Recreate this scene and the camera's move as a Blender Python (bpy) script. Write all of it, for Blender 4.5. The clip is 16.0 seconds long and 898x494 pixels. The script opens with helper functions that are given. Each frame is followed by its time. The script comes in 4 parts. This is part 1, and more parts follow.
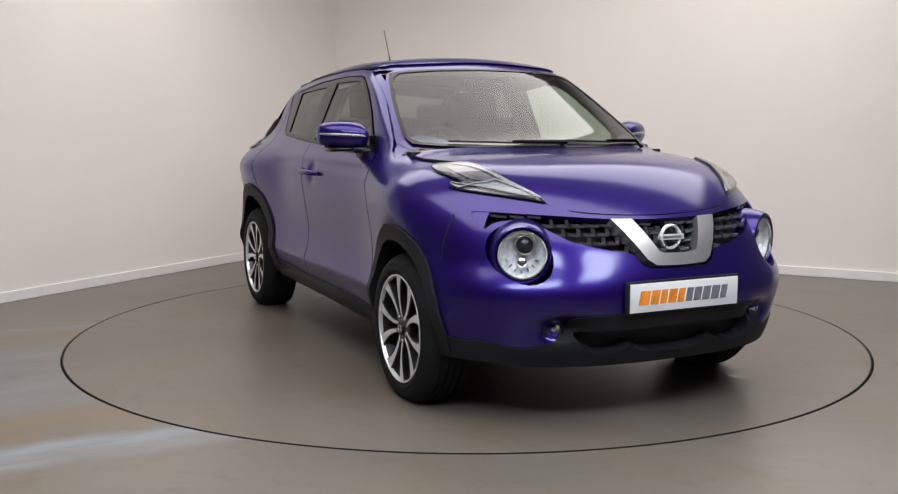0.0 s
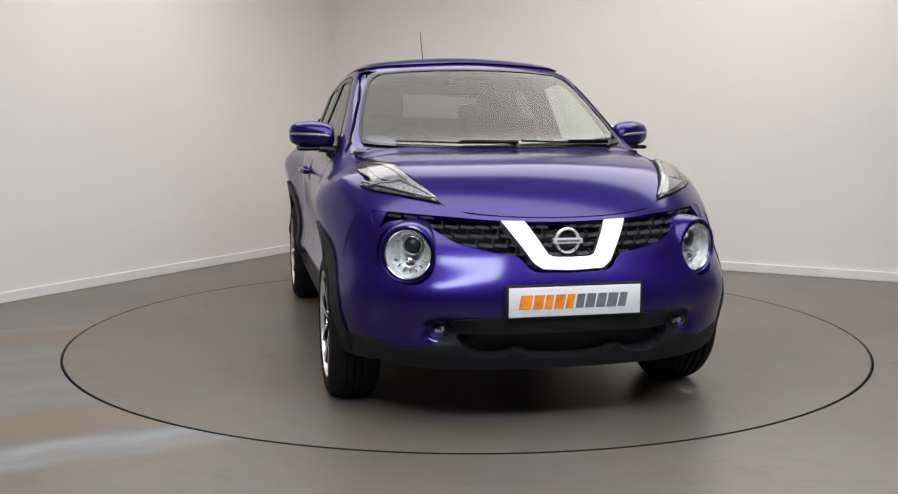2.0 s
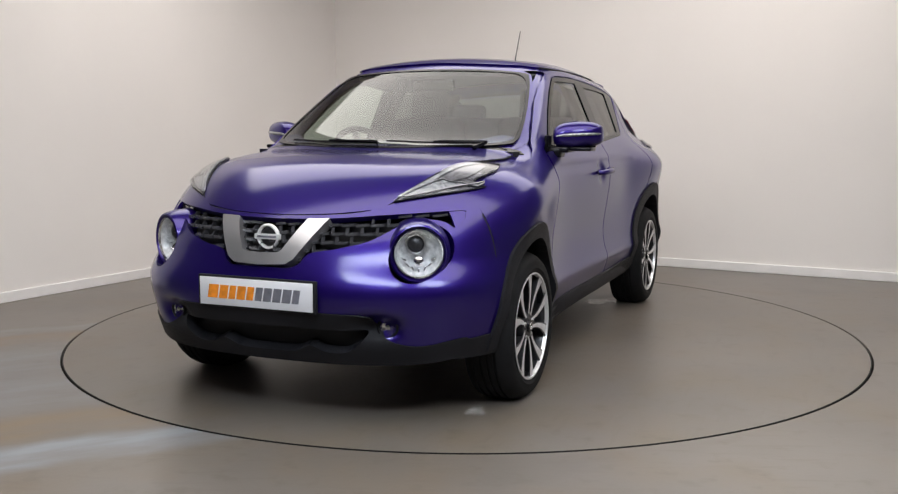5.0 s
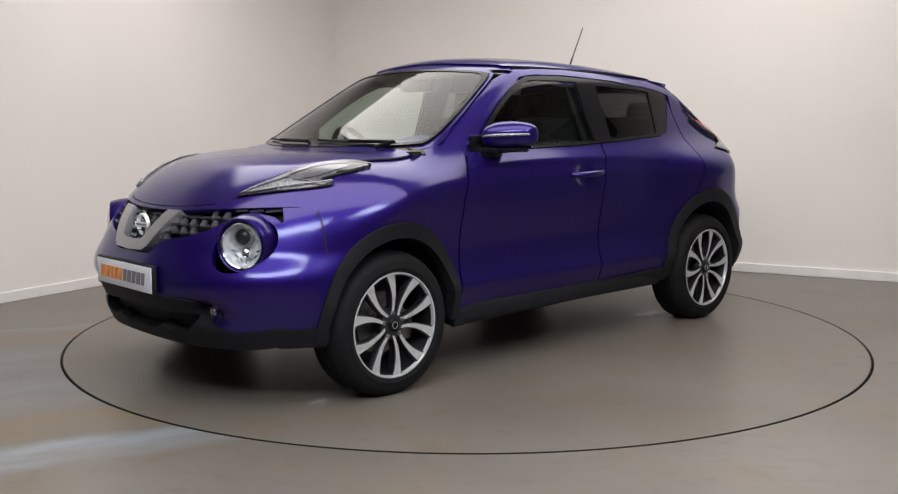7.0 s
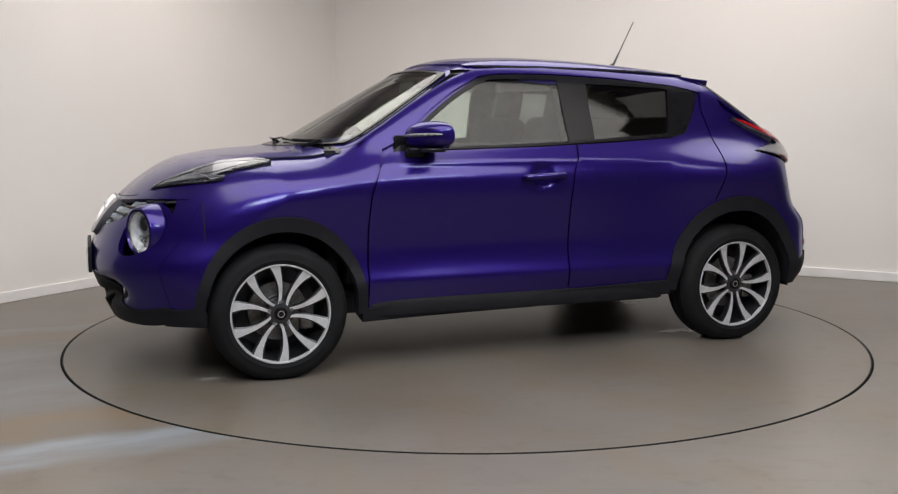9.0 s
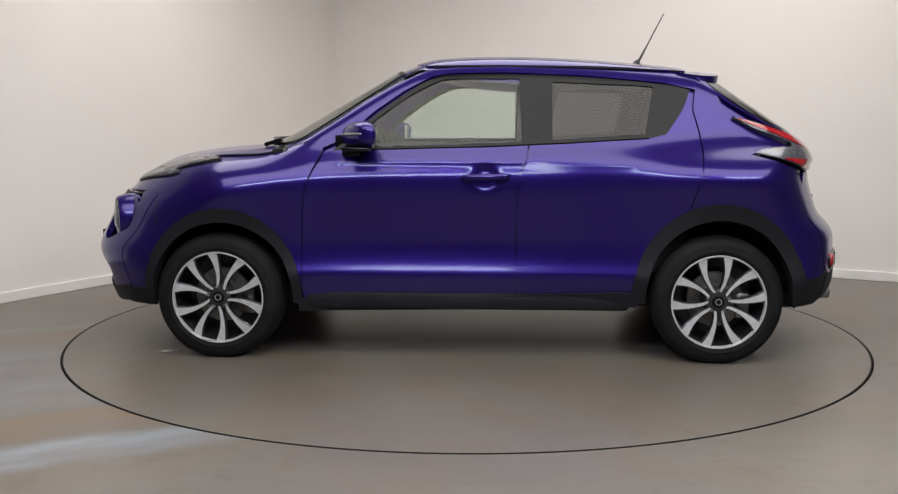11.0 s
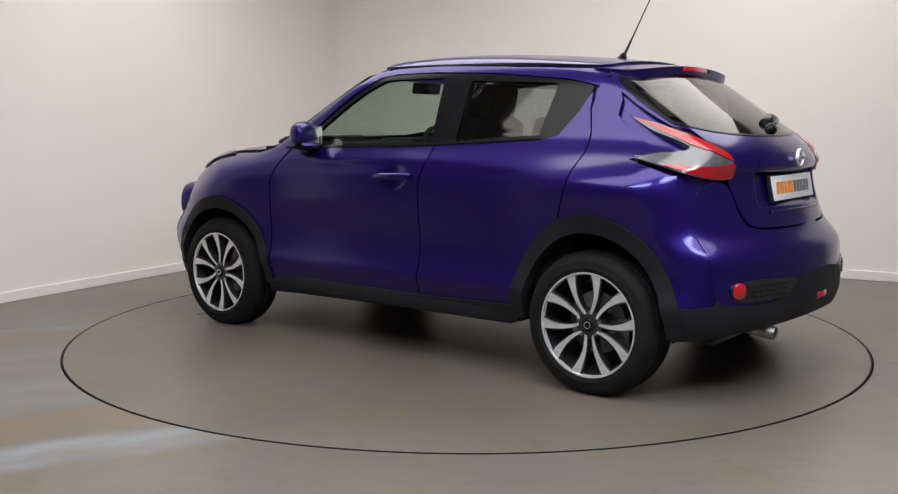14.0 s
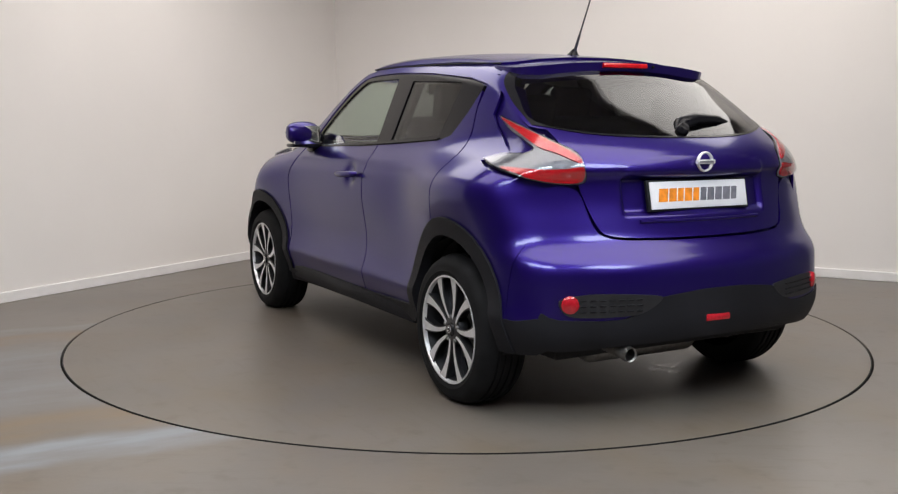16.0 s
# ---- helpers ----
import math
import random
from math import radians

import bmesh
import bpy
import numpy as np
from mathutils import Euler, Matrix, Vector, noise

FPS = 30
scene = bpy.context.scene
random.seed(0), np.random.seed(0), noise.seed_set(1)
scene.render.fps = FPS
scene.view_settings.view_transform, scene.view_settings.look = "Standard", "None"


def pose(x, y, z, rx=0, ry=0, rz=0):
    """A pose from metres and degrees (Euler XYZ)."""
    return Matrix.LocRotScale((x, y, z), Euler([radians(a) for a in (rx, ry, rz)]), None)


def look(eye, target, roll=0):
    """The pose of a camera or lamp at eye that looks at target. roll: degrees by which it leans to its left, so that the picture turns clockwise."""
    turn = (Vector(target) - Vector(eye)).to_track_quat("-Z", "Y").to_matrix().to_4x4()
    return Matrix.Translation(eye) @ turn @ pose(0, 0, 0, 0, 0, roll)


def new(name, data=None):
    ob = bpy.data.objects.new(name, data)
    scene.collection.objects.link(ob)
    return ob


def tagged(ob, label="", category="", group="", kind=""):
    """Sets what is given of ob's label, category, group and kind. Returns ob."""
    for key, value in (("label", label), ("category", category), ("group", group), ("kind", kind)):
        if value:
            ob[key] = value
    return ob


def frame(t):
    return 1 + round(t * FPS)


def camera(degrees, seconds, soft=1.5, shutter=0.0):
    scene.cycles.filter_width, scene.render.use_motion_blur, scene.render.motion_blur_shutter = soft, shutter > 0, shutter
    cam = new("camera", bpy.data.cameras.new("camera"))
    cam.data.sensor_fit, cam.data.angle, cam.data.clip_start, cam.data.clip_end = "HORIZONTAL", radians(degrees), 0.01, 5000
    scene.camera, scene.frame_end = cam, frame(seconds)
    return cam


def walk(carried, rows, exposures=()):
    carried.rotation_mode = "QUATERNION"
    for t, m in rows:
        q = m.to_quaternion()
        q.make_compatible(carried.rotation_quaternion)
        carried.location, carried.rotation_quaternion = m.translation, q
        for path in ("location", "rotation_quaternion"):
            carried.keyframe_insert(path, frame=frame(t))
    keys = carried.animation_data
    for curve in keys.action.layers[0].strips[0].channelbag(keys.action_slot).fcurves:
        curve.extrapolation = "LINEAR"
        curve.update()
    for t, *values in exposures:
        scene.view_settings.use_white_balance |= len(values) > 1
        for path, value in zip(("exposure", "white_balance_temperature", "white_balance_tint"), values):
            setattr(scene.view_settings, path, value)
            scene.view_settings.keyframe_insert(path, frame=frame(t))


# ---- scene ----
# ---- camera ----
cam = camera(49.386, 16.0, soft=1.25)
EYE = pose(0.0, -5.675, 1.203, 82.760, 0, 0.925)
walk(cam, [(0.0, EYE), (16.0, EYE)], exposures=[(0.0, 0.02), (16.0, 0.02)])

# ---- world and large lights ----
ROOM = 3.3
world = bpy.data.worlds.new("dim_studio")
world.use_nodes = True
world.node_tree.nodes["Background"].inputs[0].default_value = (0.9, 0.93, 1.0, 1)
world.node_tree.nodes["Background"].inputs[1].default_value = 0.05
scene.world = world


def area_lamp(name, eye, target, sx, sy, watts, colour):
    data = bpy.data.lights.new(name, "AREA")
    data.shape, data.size, data.size_y, data.energy, data.color = "RECTANGLE", sx, sy, watts, colour
    ob = new(name, data)
    ob.matrix_world = look(eye, target)
    return ob


WARM = (1.0, 0.95, 0.905)
COOL = (0.84, 0.92, 1.0)
# centre, size, watts and colour: two broad warm panels over the disc, two cooler panels towards the camera
LIGHT_BOXES = [(0.35, -2.45, 5.6, 2.0, 60, WARM), (0.35, 0.82, 5.6, 2.2, 59, WARM), (2.3, -4.2, 1.3, 1.0, 36, COOL), (-0.6, -4.8, 2.6, 0.8, 62, COOL)]
for lx, ly, sx, sy, watts, tone in LIGHT_BOXES:
    area_lamp("overhead_light", (lx, ly, ROOM - 0.17), (lx, ly, 0), sx, sy, watts, tone)


# ---- materials ----
def material(name, colour, rough=0.5, metal=0.0, coat=0.0, vary=0.12, scale=6.0, bump=0.0, bump_scale=80.0, other=None):
    m = bpy.data.materials.new(name)
    m.use_nodes = True
    nt = m.node_tree
    b = nt.nodes["Principled BSDF"]
    b.inputs["Roughness"].default_value = rough
    b.inputs["Metallic"].default_value = metal
    b.inputs["Coat Weight"].default_value = coat
    b.inputs["Coat Roughness"].default_value = 0.03
    co = nt.nodes.new("ShaderNodeTexCoord")
    n = nt.nodes.new("ShaderNodeTexNoise")
    n.inputs["Scale"].default_value, n.inputs["Detail"].default_value = scale, 6
    nt.links.new(co.outputs["Object"], n.inputs["Vector"])
    r = nt.nodes.new("ShaderNodeValToRGB")
    lo = other or tuple(c * (1 - vary) for c in colour)
    hi = tuple(min(1, c * (1 + vary)) for c in colour)
    r.color_ramp.elements[0].position, r.color_ramp.elements[1].position = 0.35, 0.65
    r.color_ramp.elements[0].color, r.color_ramp.elements[1].color = (*lo, 1), (*hi, 1)
    nt.links.new(n.outputs["Fac"], r.inputs["Fac"])
    nt.links.new(r.outputs["Color"], b.inputs["Base Color"])
    if bump:
        n2 = nt.nodes.new("ShaderNodeTexNoise")
        n2.inputs["Scale"].default_value, n2.inputs["Detail"].default_value = bump_scale, 4
        nt.links.new(co.outputs["Object"], n2.inputs["Vector"])
        bp = nt.nodes.new("ShaderNodeBump")
        bp.inputs["Strength"].default_value, bp.inputs["Distance"].default_value = bump, 0.004
        nt.links.new(n2.outputs["Fac"], bp.inputs["Height"])
        nt.links.new(bp.outputs["Normal"], b.inputs["Normal"])
    return m


def glass_material(name, tint, rough=0.0):
    m = bpy.data.materials.new(name)
    m.use_nodes = True
    nt = m.node_tree
    out = nt.nodes["Material Output"]
    tr = nt.nodes.new("ShaderNodeBsdfTransparent")
    tr.inputs["Color"].default_value = (*tint, 1)
    gl = nt.nodes.new("ShaderNodeBsdfGlossy")
    gl.inputs["Roughness"].default_value = rough
    fr = nt.nodes.new("ShaderNodeLayerWeight")
    fr.inputs["Blend"].default_value = 0.5
    pw = nt.nodes.new("ShaderNodeMath")
    pw.operation = "POWER"
    pw.inputs[1].default_value = 4.5
    nt.links.new(fr.outputs["Facing"], pw.inputs[0])
    mr = nt.nodes.new("ShaderNodeMapRange")
    mr.inputs[3].default_value, mr.inputs[4].default_value = 0.044, 0.95
    nt.links.new(pw.outputs[0], mr.inputs[0])
    fr = mr
    mix = nt.nodes.new("ShaderNodeMixShader")
    nt.links.new(fr.outputs[0], mix.inputs[0])
    nt.links.new(tr.outputs[0], mix.inputs[1])
    nt.links.new(gl.outputs[0], mix.inputs[2])
    nt.links.new(mix.outputs[0], out.inputs["Surface"])
    return m


PAINT = material("purple_metallic_paint", (0.0180, 0.0061, 0.140), 0.36, 0.70, 1.0, 0.03, 900.0)
PAINT.node_tree.nodes["Principled BSDF"].inputs["Coat Roughness"].default_value = 0.15
PAINT.node_tree.nodes["Principled BSDF"].inputs["Coat IOR"].default_value = 1.45
PAINT.node_tree.nodes["Principled BSDF"].inputs["Specular Tint"].default_value = (0.22, 0.16, 0.55, 1)
TRIM = material("black_grained_plastic", (0.014, 0.014, 0.017), 0.55, 0, 0, 0.15, 4, 0.25, 500)
GLOSS = material("gloss_black_plastic", (0.007, 0.007, 0.009), 0.22, 0, 0)
RUBBER = material("tyre_rubber", (0.009, 0.009, 0.010), 0.75, 0, 0, 0.25, 9, 0.2, 160)
SEAM = material("dark_rubber_seal", (0.006, 0.006, 0.008), 0.8)
CHROME = material("bright_chrome", (0.78, 0.78, 0.80), 0.13, 1.0, 0, 0.02)
SATIN = material("satin_silver_trim", (0.46, 0.46, 0.48), 0.32, 0.85, 0.1, 0.03)
ALLOY = material("machined_alloy", (0.74, 0.74, 0.76), 0.34, 0.55, 0.15, 0.08, 30)
GUN = material("gunmetal_alloy", (0.050, 0.050, 0.055), 0.42, 0.7, 0.3, 0.1, 20)
STEEL = material("brake_steel", (0.30, 0.29, 0.28), 0.40, 0.9, 0, 0.2, 40)
CABIN = material("dark_cabin_fabric", (0.018, 0.018, 0.020), 0.85, 0, 0, 0.2, 12, 0.3, 300)
LINER = material("grey_headlining", (0.30, 0.30, 0.29), 0.9, 0, 0, 0.05)
GLASS = glass_material("clear_car_glass", (0.74, 0.82, 0.77))
SCREEN_GLASS = glass_material("windscreen_glass", (0.56, 0.64, 0.58))
TINTED = glass_material("privacy_glass", (0.22, 0.23, 0.23))
LENS = glass_material("clear_lamp_lens", (0.93, 0.94, 0.95))
REFLECT = material("lamp_reflector", (0.80, 0.81, 0.83), 0.25, 0.1, 0.6, 0.25, 45, 0.6, 90)
RED = material("red_lamp_plastic", (0.50, 0.006, 0.012), 0.18, 0, 0.8, 0.15, 40)
REDDARK = material("deep_red_lens", (0.45, 0.01, 0.02), 0.2, 0, 0.8, 0.15, 60)
PLATE = material("white_plate", (0.78, 0.78, 0.82), 0.35, 0, 0.3, 0.03)
ORANGE = material("orange_print", (0.85, 0.27, 0.02), 0.45, 0, 0, 0.2, 30)
GREY = material("grey_print", (0.16, 0.16, 0.19), 0.45, 0, 0, 0.2, 30)
WALLM = material("warm_white_wall_paint", (0.80, 0.765, 0.735), 0.75, 0, 0, 0.02, 0.8, 0.05, 60)
SKIRT = material("white_gloss_skirting", (0.82, 0.80, 0.79), 0.35, 0, 0, 0.03)
CEIL = material("off_white_ceiling_paint", (0.62, 0.60, 0.57), 0.85, 0, 0, 0.02)
for dull, level in ((RUBBER, 0.18), (TRIM, 0.16), (GLOSS, 0.2), (CABIN, 0.2)):
    dull.node_tree.nodes["Principled BSDF"].inputs["Specular IOR Level"].default_value = level
# dark tone stands in for lack of light in the unseen part of the room
DARKW = material("unseen_wall_dark_tone", (0.10, 0.10, 0.105), 0.8)
DARKGAP = material("black_gap", (0.004, 0.004, 0.004), 0.9)


def floor_material(name, stained):
    m = material(name, (0.144, 0.126, 0.111), 0.36, 0, 0, 0.14, 1.1, 0.06, 45)
    nt = m.node_tree
    b = nt.nodes["Principled BSDF"]
    ramp = b.inputs["Base Color"].links[0].from_node
    co = nt.nodes.new("ShaderNodeTexCoord")
    last = ramp.outputs["Color"]
    layers = [((2.2, 2.2, 1), 0.46 if stained else 0.40, 0.72, (0.138, 0.108, 0.078) if stained else (0.128, 0.098, 0.067), 0.8), ((9, 9, 1), 0.56, 0.72, (0.104, 0.086, 0.068), 0.6), ((3.0, 22, 1), 0.56, 0.74, (0.112, 0.092, 0.074), 0.5), ((0.9, 0.9, 1), 0.50, 0.66, (0.160, 0.142, 0.128), 0.6)]
    for scale, a, c, colour, most in layers:
        mp = nt.nodes.new("ShaderNodeMapping")
        mp.inputs["Scale"].default_value = scale
        nt.links.new(co.outputs["Object"], mp.inputs["Vector"])
        n = nt.nodes.new("ShaderNodeTexNoise")
        n.inputs["Scale"].default_value, n.inputs["Detail"].default_value = 1.0, 7
        nt.links.new(mp.outputs[0], n.inputs["Vector"])
        mr = nt.nodes.new("ShaderNodeMapRange")
        mr.inputs[1].default_value, mr.inputs[2].default_value, mr.inputs[4].default_value = a, c, most
        nt.links.new(n.outputs["Fac"], mr.inputs[0])
        mx = nt.nodes.new("ShaderNodeMixRGB")
        mx.inputs[2].default_value = (*colour, 1)
        nt.links.new(mr.outputs[0], mx.inputs[0])
        nt.links.new(last, mx.inputs[1])
        last = mx.outputs[0]
    if stained:
        # worn tyre tracks where cars are driven on to the disc: bands of pale blue and rust brown
        for angle, ox, oy, half, colour, most in stained:
            mp = nt.nodes.new("ShaderNodeMapping")
            mp.vector_type = "TEXTURE"
            mp.inputs["Location"].default_value = (ox, oy, 0)
            mp.inputs["Rotation"].default_value = (0, 0, radians(angle))
            nt.links.new(co.outputs["Object"], mp.inputs["Vector"])
            sep = nt.nodes.new("ShaderNodeSeparateXYZ")
            nt.links.new(mp.outputs[0], sep.inputs[0])
            n = nt.nodes.new("ShaderNodeTexNoise")
            n.inputs["Scale"].default_value, n.inputs["Detail"].default_value = 1.6, 8
            nt.links.new(mp.outputs[0], n.inputs["Vector"])

            def maths(op, a, bb):
                q = nt.nodes.new("ShaderNodeMath")
                q.operation = op
                for i, v in enumerate((a, bb)):
                    if isinstance(v, (int, float)):
                        q.inputs[i].default_value = v
                    else:
                        nt.links.new(v, q.inputs[i])
                return q.outputs[0]

            wob = maths("MULTIPLY", maths("SUBTRACT", n.outputs["Fac"], 0.5), 0.35)
            away = maths("ABSOLUTE", maths("ADD", sep.outputs[1], wob), 0)
            band = maths("MULTIPLY", maths("SUBTRACT", 1.0, maths("DIVIDE", away, half)), 2.0)
            along = maths("MULTIPLY", sep.outputs[0], -2.2)
            both = nt.nodes.new("ShaderNodeMath")
            both.operation, both.use_clamp = "MULTIPLY", True
            b1 = nt.nodes.new("ShaderNodeClamp")
            nt.links.new(band, b1.inputs[0])
            b2 = nt.nodes.new("ShaderNodeClamp")
            nt.links.new(along, b2.inputs[0])
            nt.links.new(b1.outputs[0], both.inputs[0])
            nt.links.new(b2.outputs[0], both.inputs[1])
            worn = nt.nodes.new("ShaderNodeTexNoise")
            worn.inputs["Scale"].default_value, worn.inputs["Detail"].default_value = 1.0, 9
            stretch = nt.nodes.new("ShaderNodeMapping")
            stretch.inputs["Scale"].default_value = (1.6, 6.5, 1)
            nt.links.new(mp.outputs[0], stretch.inputs["Vector"])
            nt.links.new(stretch.outputs[0], worn.inputs["Vector"])
            patch = nt.nodes.new("ShaderNodeMapRange")
            patch.inputs[1].default_value, patch.inputs[2].default_value, patch.inputs[3].default_value, patch.inputs[4].default_value = 0.38, 0.60, 0.35, 1.0
            nt.links.new(worn.outputs["Fac"], patch.inputs[0])
            fac = maths("MULTIPLY", maths("MULTIPLY", both.outputs[0], most), patch.outputs[0])
            mx = nt.nodes.new("ShaderNodeMixRGB")
            mx.inputs[2].default_value = (*colour, 1)
            nt.links.new(fac, mx.inputs[0])
            nt.links.new(last, mx.inputs[1])
            last = mx.outputs[0]
    nt.links.new(last, b.inputs["Base Color"])
    return m


# bands that run towards the disc at 28 degrees: distance across, half width, colour, strength
BANDS = [(1.06, 0.13, (0.195, 0.195, 0.20), 0.7), (0.84, 0.18, (0.175, 0.120, 0.066), 0.75), (0.30, 0.44, (0.185, 0.187, 0.195), 0.8), (-0.35, 0.42, (0.190, 0.192, 0.202), 0.8),
         (-0.90, 0.25, (0.180, 0.124, 0.070), 0.8), (-1.27, 0.20, (0.225, 0.245, 0.270), 0.92)]
TRACKS = [(28, -1.35 * 0.883 - v * 0.469, -1.35 * 0.469 + v * 0.883, half, colour, most) for v, half, colour, most in BANDS]
FLOORM = floor_material("grey_sealed_concrete", TRACKS)
DISCM = floor_material("worn_turntable_paint", None)


# ---- mesh helpers ----
def mesh_object(name, verts, faces, mats, parent=None, label="", smooth=True, index=None, normals=None):
    me = bpy.data.meshes.new(name)
    me.from_pydata([tuple(map(float, v)) for v in verts], [], [tuple(map(int, f)) for f in faces])
    for m in mats if isinstance(mats, (list, tuple)) else [mats]:
        me.materials.append(m)
    if index is not None:
        me.polygons.foreach_set("material_index", list(index))
    me.polygons.foreach_set("use_smooth", [smooth] * len(me.polygons))
    me.update()
    if normals is not None:
        me.normals_split_custom_set_from_vertices([tuple(map(float, n)) for n in normals])
    ob = new(name, me)
    if parent:
        ob.parent = parent
    if label:
        tagged(ob, label)
    return ob


def part(name, bm, mat, parent, label="", smooth=True):
    me = bpy.data.meshes.new(name)
    bmesh.ops.recalc_face_normals(bm, faces=bm.faces[:])
    bm.to_mesh(me)
    bm.free()
    me.materials.append(mat)
    me.polygons.foreach_set("use_smooth", [smooth] * len(me.polygons))
    if smooth:
        me.set_sharp_from_angle(angle=radians(38))
    ob = new(name, me)
    if parent:
        ob.parent = parent
    if label:
        tagged(ob, label)
    return ob


def box(size, m=None, bevel=0.0, seg=2):
    bm = bmesh.new()
    bmesh.ops.create_cube(bm, size=1)
    bmesh.ops.scale(bm, vec=size, verts=bm.verts)
    if bevel:
        bmesh.ops.bevel(bm, geom=bm.edges[:], offset=bevel, segments=seg, affect="EDGES", profile=0.5)
    if m is not None:
        bmesh.ops.transform(bm, matrix=m, verts=bm.verts)
    return bm


def lathe(profile, steps=48, closed=False):
    """Turns (radius, height) pairs round the z axis."""
    bm = bmesh.new()
    rings = []
    for i in range(steps):
        a = 2 * math.pi * i / steps
        rings.append([bm.verts.new((r * math.cos(a), r * math.sin(a), h)) for r, h in profile])
    n = len(profile)
    for i in range(steps):
        p, q = rings[i], rings[(i + 1) % steps]
        for j in range(n if closed else n - 1):
            bm.faces.new((p[j], q[j], q[(j + 1) % n], p[(j + 1) % n]))
    bmesh.ops.remove_doubles(bm, verts=bm.verts, dist=1e-5)
    return bm


def tube(points, radius, sides=8):
    pts = [Vector(p) for p in points]
    rad = radius if isinstance(radius, (list, tuple)) else [radius] * len(pts)
    bm = bmesh.new()
    rings = []
    for i, p in enumerate(pts):
        d = (pts[min(i + 1, len(pts) - 1)] - pts[max(i - 1, 0)]).normalized()
        q = d.to_track_quat("Z", "Y")
        rings.append([bm.verts.new(p + q @ Vector((rad[i] * math.cos(2 * math.pi * k / sides), rad[i] * math.sin(2 * math.pi * k / sides), 0))) for k in range(sides)])
    for a, b in zip(rings, rings[1:]):
        for k in range(sides):
            bm.faces.new((a[k], a[(k + 1) % sides], b[(k + 1) % sides], b[k]))
    bm.faces.new(rings[0][::-1])
    bm.faces.new(rings[-1])
    return bm


def moved(bm, m):
    bmesh.ops.transform(bm, matrix=m, verts=bm.verts)
    return bm


def joined(*bms):
    me = bpy.data.meshes.new("tmp")
    out = bmesh.new()
    for b in bms:
        b.to_mesh(me)
        b.free()
        out.from_mesh(me)
    bpy.data.meshes.remove(me)
    return out


# ---- room ----
CORNERS = [(-1.270, 4.065), (4.45, 1.135), (5.4, -9.0), (-6.4, -8.6), (-4.0, -0.835)]


def wall_box(name, a, b, z0, z1, thick, inset, mat, label, category):
    a, b = Vector(a), Vector(b)
    d = (b - a).normalized()
    n = Vector((d.y, -d.x))          # into the room
    mid = (a + b) / 2 - n * (thick / 2 - inset)
    ang = math.atan2(d.y, d.x)
    bm = box(((b - a).length + (2 * thick if not inset else 0), thick, z1 - z0), Matrix.Translation((mid.x, mid.y, (z0 + z1) / 2)) @ Matrix.Rotation(ang, 4, "Z"), 0.005 if inset else 0.0)
    return tagged(part(name, bm, mat, None, smooth=False), label, category, kind="structure")


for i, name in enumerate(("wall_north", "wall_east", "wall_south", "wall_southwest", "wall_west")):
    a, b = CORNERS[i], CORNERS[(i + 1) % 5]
    # unseen walls, added dark so that the car reflects little light from them
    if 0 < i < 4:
        wall_box(name, a, b, -0.2, ROOM, 0.2, 0.0, DARKW, "unseen wall added in a dark tone to keep reflections in the car dark", "wall")
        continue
    wall_box(name, a, b, -0.2, ROOM, 0.2, 0.0, WALLM, "plain warm white painted studio wall", "wall")
    wall_box("baseboard", a, b, 0.0, 0.073, 0.018, 0.018, SKIRT, "low white gloss skirting board along the wall", "baseboard")
ceil = part("ceiling", box((18, 18, 0.1), pose(0, -3, ROOM + 0.05)), CEIL, None, smooth=False)
tagged(ceil, "plain off-white studio ceiling", "ceiling", kind="structure")
for lx, ly, sx, sy, watts, tone in LIGHT_BOXES:
    glow = bpy.data.materials.new("lamp_diffuser")
    glow.use_nodes = True
    gb = glow.node_tree.nodes["Principled BSDF"]
    gb.inputs["Emission Color"].default_value = (*tone, 1)
    gb.inputs["Emission Strength"].default_value = watts / (math.pi * sx * sy)
    light_box = part("ceiling_light", box((sx + 0.12, sy + 0.12, 0.12), pose(lx, ly, ROOM - 0.062), 0.006), SKIRT, None, smooth=False)
    tagged(light_box, "white overhead light box with a glowing diffuser", "ceiling light", "ceiling lights", "thing")
    part("diffuser", box((sx + 0.02, sy + 0.02, 0.01), pose(lx, ly, ROOM - 0.13)), glow, light_box, "glowing white diffuser", smooth=False)

R_DISC = 2.221


def ring_sheet(name, r0, outer, mat):
    """A flat sheet at z = 0 with a round hole; the outer edge is a large square."""
    n = 192
    verts, faces = [], []
    for i in range(n):
        a = 2 * math.pi * i / n
        c, s = math.cos(a), math.sin(a)
        k = outer / max(abs(c), abs(s))
        verts += [(r0 * c, r0 * s, -0.06), (r0 * c, r0 * s, -0.002), ((r0 + 0.002) * c, (r0 + 0.002) * s, 0), (k * c, k * s, 0)]
    for i in range(n):
        p, q = 4 * i, 4 * ((i + 1) % n)
        for j in range(3):
            faces.append((p + j, p + j + 1, q + j + 1, q + j))
    return mesh_object(name, verts, faces, mat, smooth=False)


